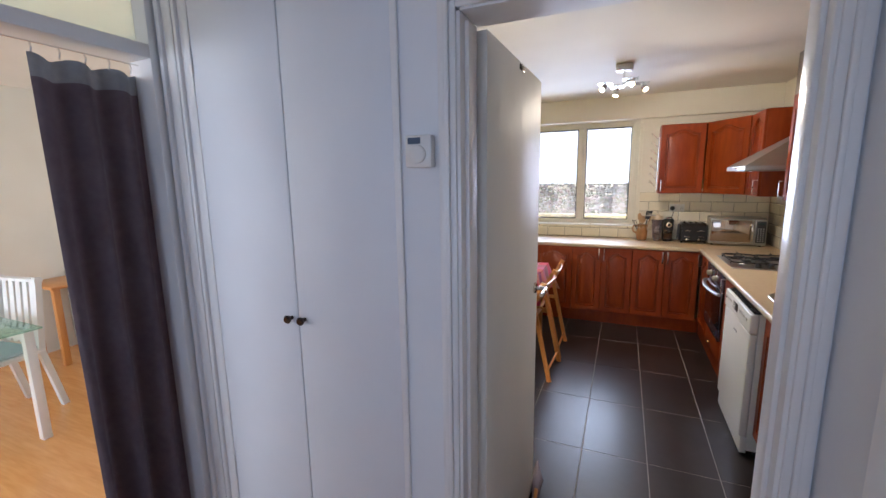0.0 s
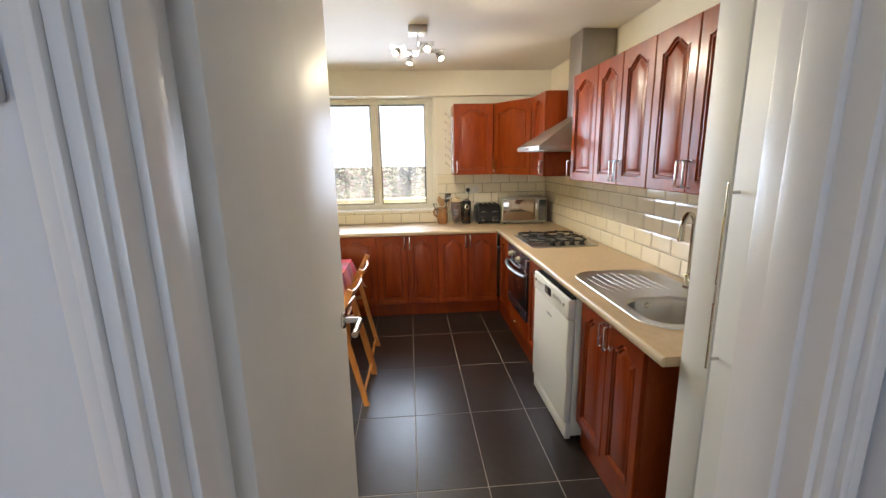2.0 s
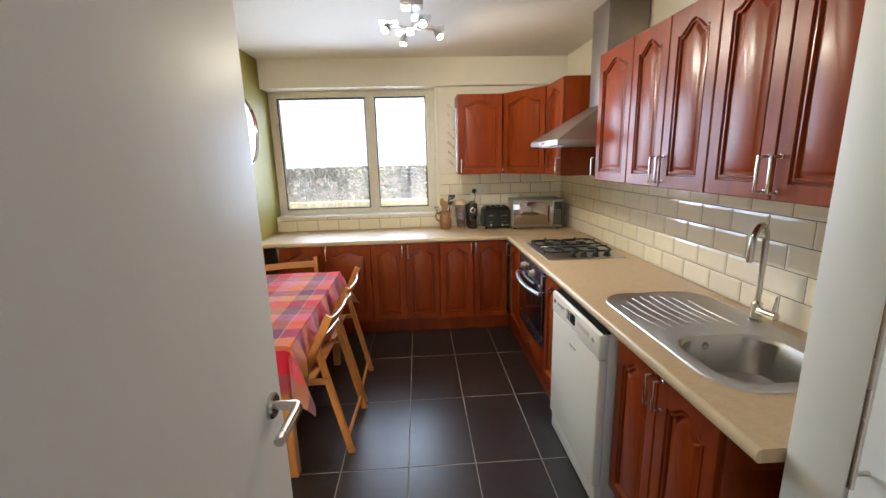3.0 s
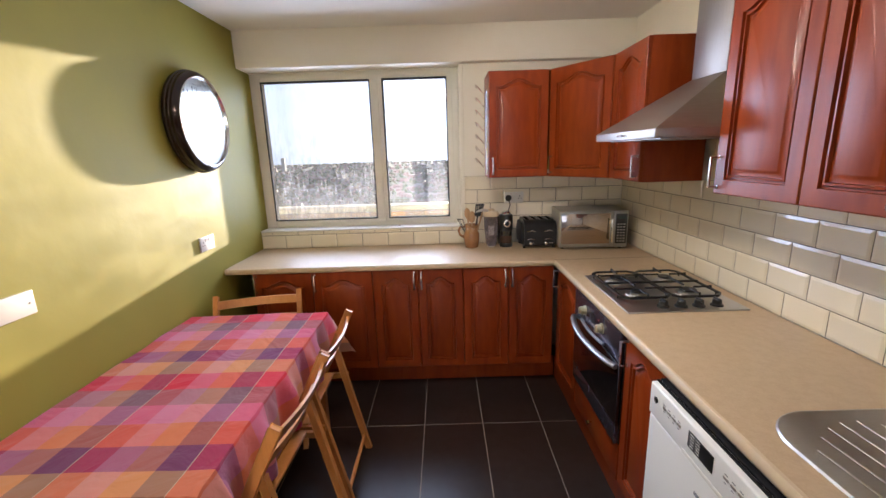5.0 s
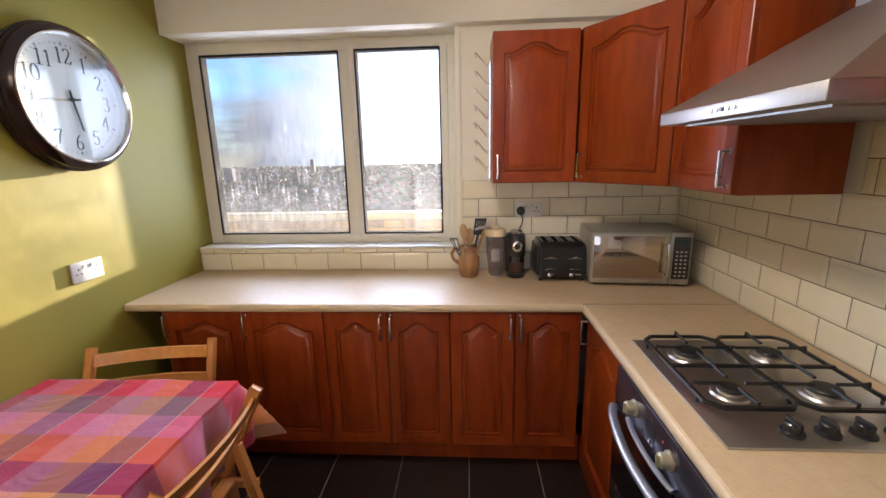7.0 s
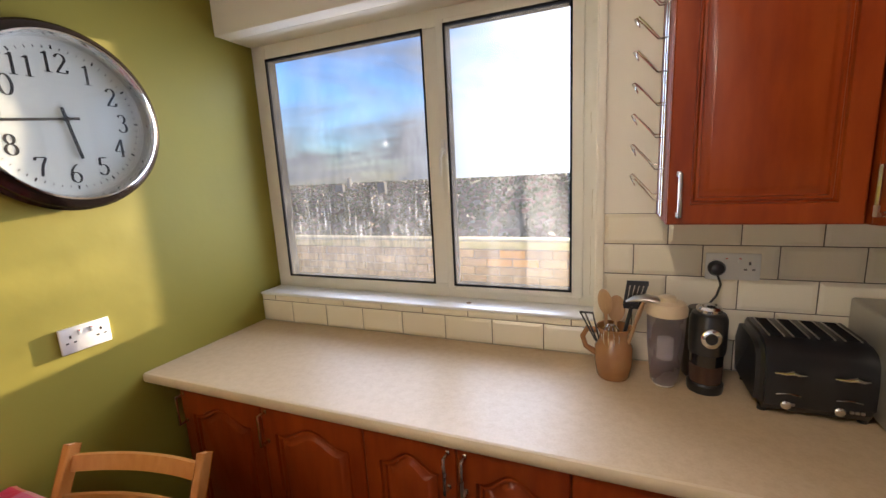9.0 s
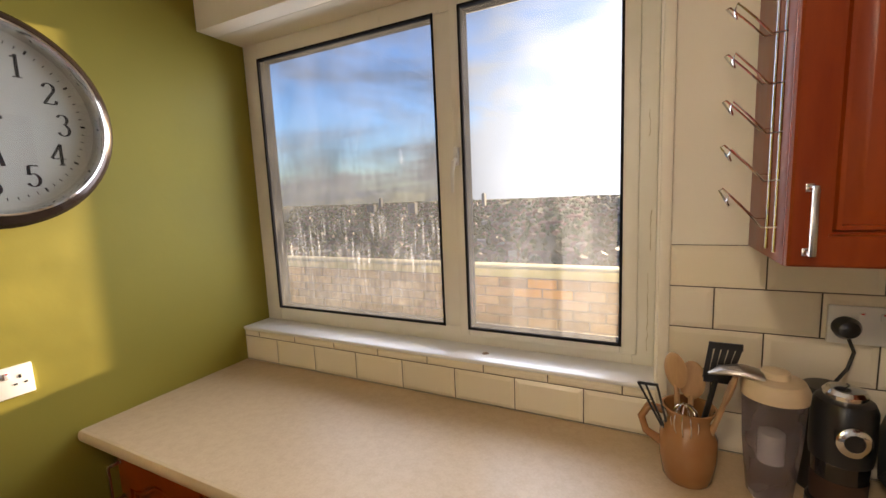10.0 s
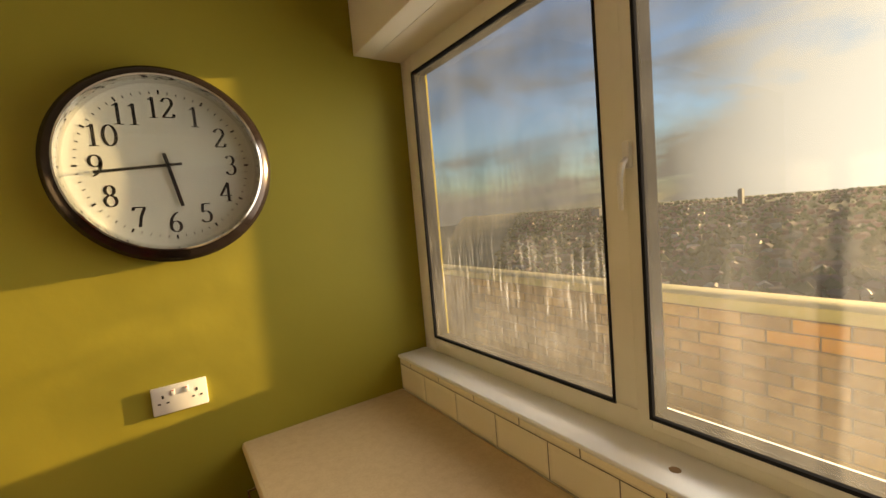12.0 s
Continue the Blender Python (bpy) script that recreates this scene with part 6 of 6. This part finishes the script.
# Outside: flat roof, brick parapet, town and hills
PY = 9.60
structure("roof_ledge", box(-6, 8, 8.02, PY, -0.36, -0.26), M_STONE, "weathered flat roof outside the window")
structure("outer_wall", box(-6, 8, 7.955, 8.0, -0.26, WZ0 - 0.02), M_STONE, "outer wall below the window")
par = tagged(thing("parapet_wall", "sunlit red brick parapet wall with pale worn coping outside the window", "wall"), kind="structure")
part("core", box(-6.0, 8.0, PY + 0.006, PY + 0.21, -0.26, 0.935), M_MORTAR, par)
part("coping", box(-6.0, 8.0, PY - 0.03, PY + 0.24, 0.940, 1.005, 0.008), M_STONE, par, "pale mossy coping")
rng = random.Random(4)
ground = structure("ground", box(-2500, 2500, 14, 4800, -82, -80), material("distant_ground", (0.05, 0.07, 0.03), 0.95, vary=(0.11, 0.11, 0.06), scale=0.03), "distant green and grey ground")
bm_h, bm_r, bm_t = bmesh.new(), bmesh.new(), bmesh.new()


def land(x, y):
    """Height of the land: a valley that rises to a ridge."""
    return -72 + 34 * max(0, min(1, (y - 400) / 1400)) ** 1.2 + 4 * noise.noise(Vector((x * 0.002, y * 0.002, 1.5)))


def quick_box(bm, x, y, z, w, d, h, turn, roof=0.0):
    c, s = math.cos(turn), math.sin(turn)
    def at(a, b, q):
        return bm.verts.new((x + a * c - b * s, y + a * s + b * c, z + q))
    lo = [at(a, b, 0) for a, b in ((-w, -d), (w, -d), (w, d), (-w, d))]
    hi = [at(a, b, h) for a, b in ((-w, -d), (w, -d), (w, d), (-w, d))]
    for k in range(4):
        bm.faces.new((lo[k], lo[(k + 1) % 4], hi[(k + 1) % 4], hi[k]))
    if roof:
        r0, r1 = at(-w, 0, h + roof), at(w, 0, h + roof)
        bm.faces.new((hi[0], hi[1], r1, r0))
        bm.faces.new((hi[2], hi[3], r0, r1))
        bm.faces.new((hi[1], hi[2], r1))
        bm.faces.new((hi[3], hi[0], r0))
    else:
        bm.faces.new(hi)


hill = bmesh.new()
rows = []
for j in range(50):
    y = 60 + (j / 49) ** 1.6 * 2700
    rows.append([hill.verts.new((-(y * 1.3 + 100) + i * (2 * (y * 1.3 + 100)) / 60, y, land(-(y * 1.3 + 100) + i * (2 * (y * 1.3 + 100)) / 60, y))) for i in range(61)])
for a, b in zip(rows, rows[1:]):
    for i in range(60):
        hill.faces.new((a[i], a[i + 1], b[i + 1], b[i]))
tagged(part("hillside", hill, material("wooded_hillside", (0.035, 0.05, 0.025), 0.95, vary=(0.10, 0.10, 0.06), scale=0.02), None, "wooded valley rising to a low ridge"), kind="structure")
for k in range(2600):
    y = 90 + rng.random() ** 1.4 * 1900
    x = (rng.random() * 2 - 1) * (y * 0.95 + 60)
    z = land(x, y) - 1
    t = rng.random() * 3
    bm_ = bm_h if rng.random() < 0.10 else bm_r
    quick_box(bm_, x, y, z, 4 + rng.random() * 6, 3.5 + rng.random() * 2, 5 + rng.random() * 3, t, 2.5)
for k in range(7000):
    y = 70 + rng.random() ** 1.3 * 2300
    x = (rng.random() * 2 - 1) * (y * 1.0 + 60)
    z = land(x, y) - 1
    r = 3 + rng.random() * 4
    vs = [bm_t.verts.new((x + r * math.cos(a) * (0.7 + 0.5 * rng.random()), y + r * math.sin(a), z + r * (0.8 + 0.4 * rng.random()))) for a in (0, 1.26, 2.5, 3.77, 5.0)]
    top, low = bm_t.verts.new((x, y, z + r * (1.7 + 0.5 * rng.random()))), bm_t.verts.new((x, y, z))
    for i in range(5):
        bm_t.faces.new((vs[i], vs[(i + 1) % 5], top))
        bm_t.faces.new((vs[(i + 1) % 5], vs[i], low))
tagged(part("town_houses", bm_h, material("pale_render", (0.17, 0.16, 0.15), 0.8, vary=(0.28, 0.27, 0.25), scale=0.05), None, "distant pale houses with pitched roofs", False), kind="stuff")
tagged(part("town_houses", bm_r, material("brick_and_slate", (0.10, 0.06, 0.05), 0.7, vary=(0.17, 0.11, 0.09), scale=0.05), None, "distant brick houses with pitched roofs", False), kind="stuff")
tagged(part("trees", bm_t, material("far_foliage", (0.035, 0.05, 0.02), 0.95, vary=(0.07, 0.085, 0.035), scale=0.1), None, "distant dark trees between the houses", False), kind="stuff")
for x, y, w, h in ((-640, 1100, 12, 38), (-900, 1250, 16, 30), (-560, 1500, 6, 48), (-1100, 1600, 6, 44)):
    tw = thing("tower_block", "distant grey tower block rising above the houses", "tower block", pose(x, y, land(x, y)))
    part("wall", box(-w, w, -8, 8, 0, h), material("tower_concrete", (0.13, 0.14, 0.16), 0.8), tw)
    part("roof", box(-w * 0.6, w * 0.6, -5, 5, h, h + 3), M_MORTAR, tw)

# ---- pieces of walls and floor ----


def piece(name, me, m, parent, location, group=""):
    ob = new(name, me)
    ob.parent = parent
    ob.location = location
    return ob


def bevelled_tile(name, w, d, h, mat):
    """A glazed tile with a wide shallow bevel all round."""
    e = min(0.013, w * 0.3, d * 0.3)
    bm = loft(bmesh.new(), [[(a, b, z) for a, b in ((q, q), (w - q, q), (w - q, d - q), (q, d - q))] for q, z in ((0, 0), (0, h - 0.0032), (0.0008, h - 0.0026), (e, h))], True, True)
    bmesh.ops.recalc_face_normals(bm, faces=bm.faces)
    me = bpy.data.meshes.new(name)
    bm.to_mesh(me)
    bm.free()
    me.materials.append(mat)
    return me


def piece_mesh(name, w, d, h, bevel, mat):
    bm = box(0, w, 0, d, 0, h)
    top = [e for e in bm.edges if all(v.co.z > h * 0.5 for v in e.verts)]
    bmesh.ops.bevel(bm, geom=top, offset=bevel, segments=1, affect="EDGES")
    bmesh.ops.recalc_face_normals(bm, faces=bm.faces)
    me = bpy.data.meshes.new(name)
    bm.to_mesh(me)
    bm.free()
    me.materials.append(mat)
    return me


floor = bpy.data.objects["floor"]
TXP, TYP, FX, FY = 0.3555, 0.6245, 0.637, 4.838
cache = {}


def cut(mat, a0, a1, b0, b1, h, bevel):
    key = (mat.name, round(a1 - a0, 3), round(b1 - b0, 3))
    if key not in cache:
        cache[key] = bevelled_tile("tile", a1 - a0, b1 - b0, h, mat) if mat is M_TILE else piece_mesh("tile", a1 - a0, b1 - b0, h, bevel, mat)
    return cache[key]


for i in range(-5, 6):
    for j in range(-3, 6):
        x0, x1 = max(WEST, FX + i * TXP + 0.002), min(EAST, FX + (i + 1) * TXP - 0.002)
        y0, y1 = max(HALL_N + 0.06, FY + j * TYP + 0.002), min(NORTH, FY + (j + 1) * TYP - 0.002)
        if x1 - x0 > 0.02 and y1 - y0 > 0.02:
            piece("floor_tile", cut(M_FLOOR, x0, x1, y0, y1, 0.012, 0.0015), None, floor, (x0, y0, -0.012))

RP, CP = 0.1058, 0.2052
wn_ = bpy.data.objects["wall_north"]
we_ = bpy.data.objects["wall_east"]


def wall_tiles(parent, wall, a0, a1, z0, z1, rows, phase, skip=None):
    """Half-bond bevelled tiles; wall n faces -y, e faces -x."""
    for r in rows:
        zl, zh = TOP + 0.002 + r * RP, TOP + (r + 1) * RP - 0.001
        zl, zh = max(zl, z0), min(zh, z1)
        off = phase + (CP / 2 if r % 2 else 0)
        k = math.floor((a0 - off) / CP)
        while off + k * CP < a1:
            b0, b1 = max(a0, off + k * CP + 0.0016), min(a1, off + (k + 1) * CP - 0.0016)
            k += 1
            if b1 - b0 < 0.012 or zh - zl < 0.01:
                continue
            me = cut(M_TILE, 0, b1 - b0, 0, zh - zl, 0.008, 0.006 if b1 - b0 > 0.04 else 0.003)
            ob = new("tile", me)
            ob.parent = parent
            if wall == "n":
                ob.matrix_local = pose(b0, NORTH + 0.008, zl, 90, 0, 0)
            else:
                ob.matrix_local = pose(EAST + 0.008, b1, zl, 90, 0, -90)


part("tile_backing", box(WEST, WX1, NORTH + 0.004, NORTH + 0.008, TOP, 1.036), M_GROUT, wn_, "dark grout between cream tiles")
part("tile_backing", box(0.962, EAST, NORTH + 0.004, NORTH + 0.008, TOP, TOP + 5 * RP), M_GROUT, wn_, "dark grout between cream tiles")
part("tile_backing", box(EAST + 0.004, EAST + 0.008, 4.365, NORTH, TOP, TOP + 5 * RP), M_GROUT, we_, "dark grout between cream tiles")
part("tile_backing", box(EAST + 0.004, EAST + 0.008, 6.06, 6.66, TOP + 5 * RP, TOP + 7 * RP), M_GROUT, we_, "dark grout between cream tiles")
wall_tiles(wn_, "n", WEST, 0.962, TOP, 1.04, (0,), 0.75)
wall_tiles(wn_, "n", WEST, 0.935, TOP, 1.0385, (1,), 0.75)
wall_tiles(wn_, "n", 0.962, EAST, TOP, 2, range(5), 0.75)
wall_tiles(we_, "e", 4.365, NORTH, TOP, 2, range(5), 6.104)
wall_tiles(we_, "e", 6.06, 6.66, TOP, 2, (5, 6), 6.104)

BRW, BRH = 0.225, 0.075
bm = box(0, BRW - 0.010, 0, 0.012, 0, BRH - 0.010)
bmesh.ops.bevel(bm, geom=bm.edges[:], offset=0.0025, segments=1, affect="EDGES")
me_b = bpy.data.meshes.new("brick")
bm.to_mesh(me_b)
bm.free()
me_o = me_b.copy()
me_b.materials.append(M_BRICK)
me_o.materials.append(M_YELLOWBRICK)
for r in range(11):
    for k in range(26):
        x = -2.6 + k * BRW + (BRW / 2 if r % 2 else 0)
        z = 0.935 - (r + 1) * BRH
        b = new("brick", me_o if (r, k) in ((1, 11), (1, 12), (0, 12)) else me_b)
        b.parent = par
        b.location = (x, PY - 0.006 + rng.uniform(-0.002, 0.002), z)
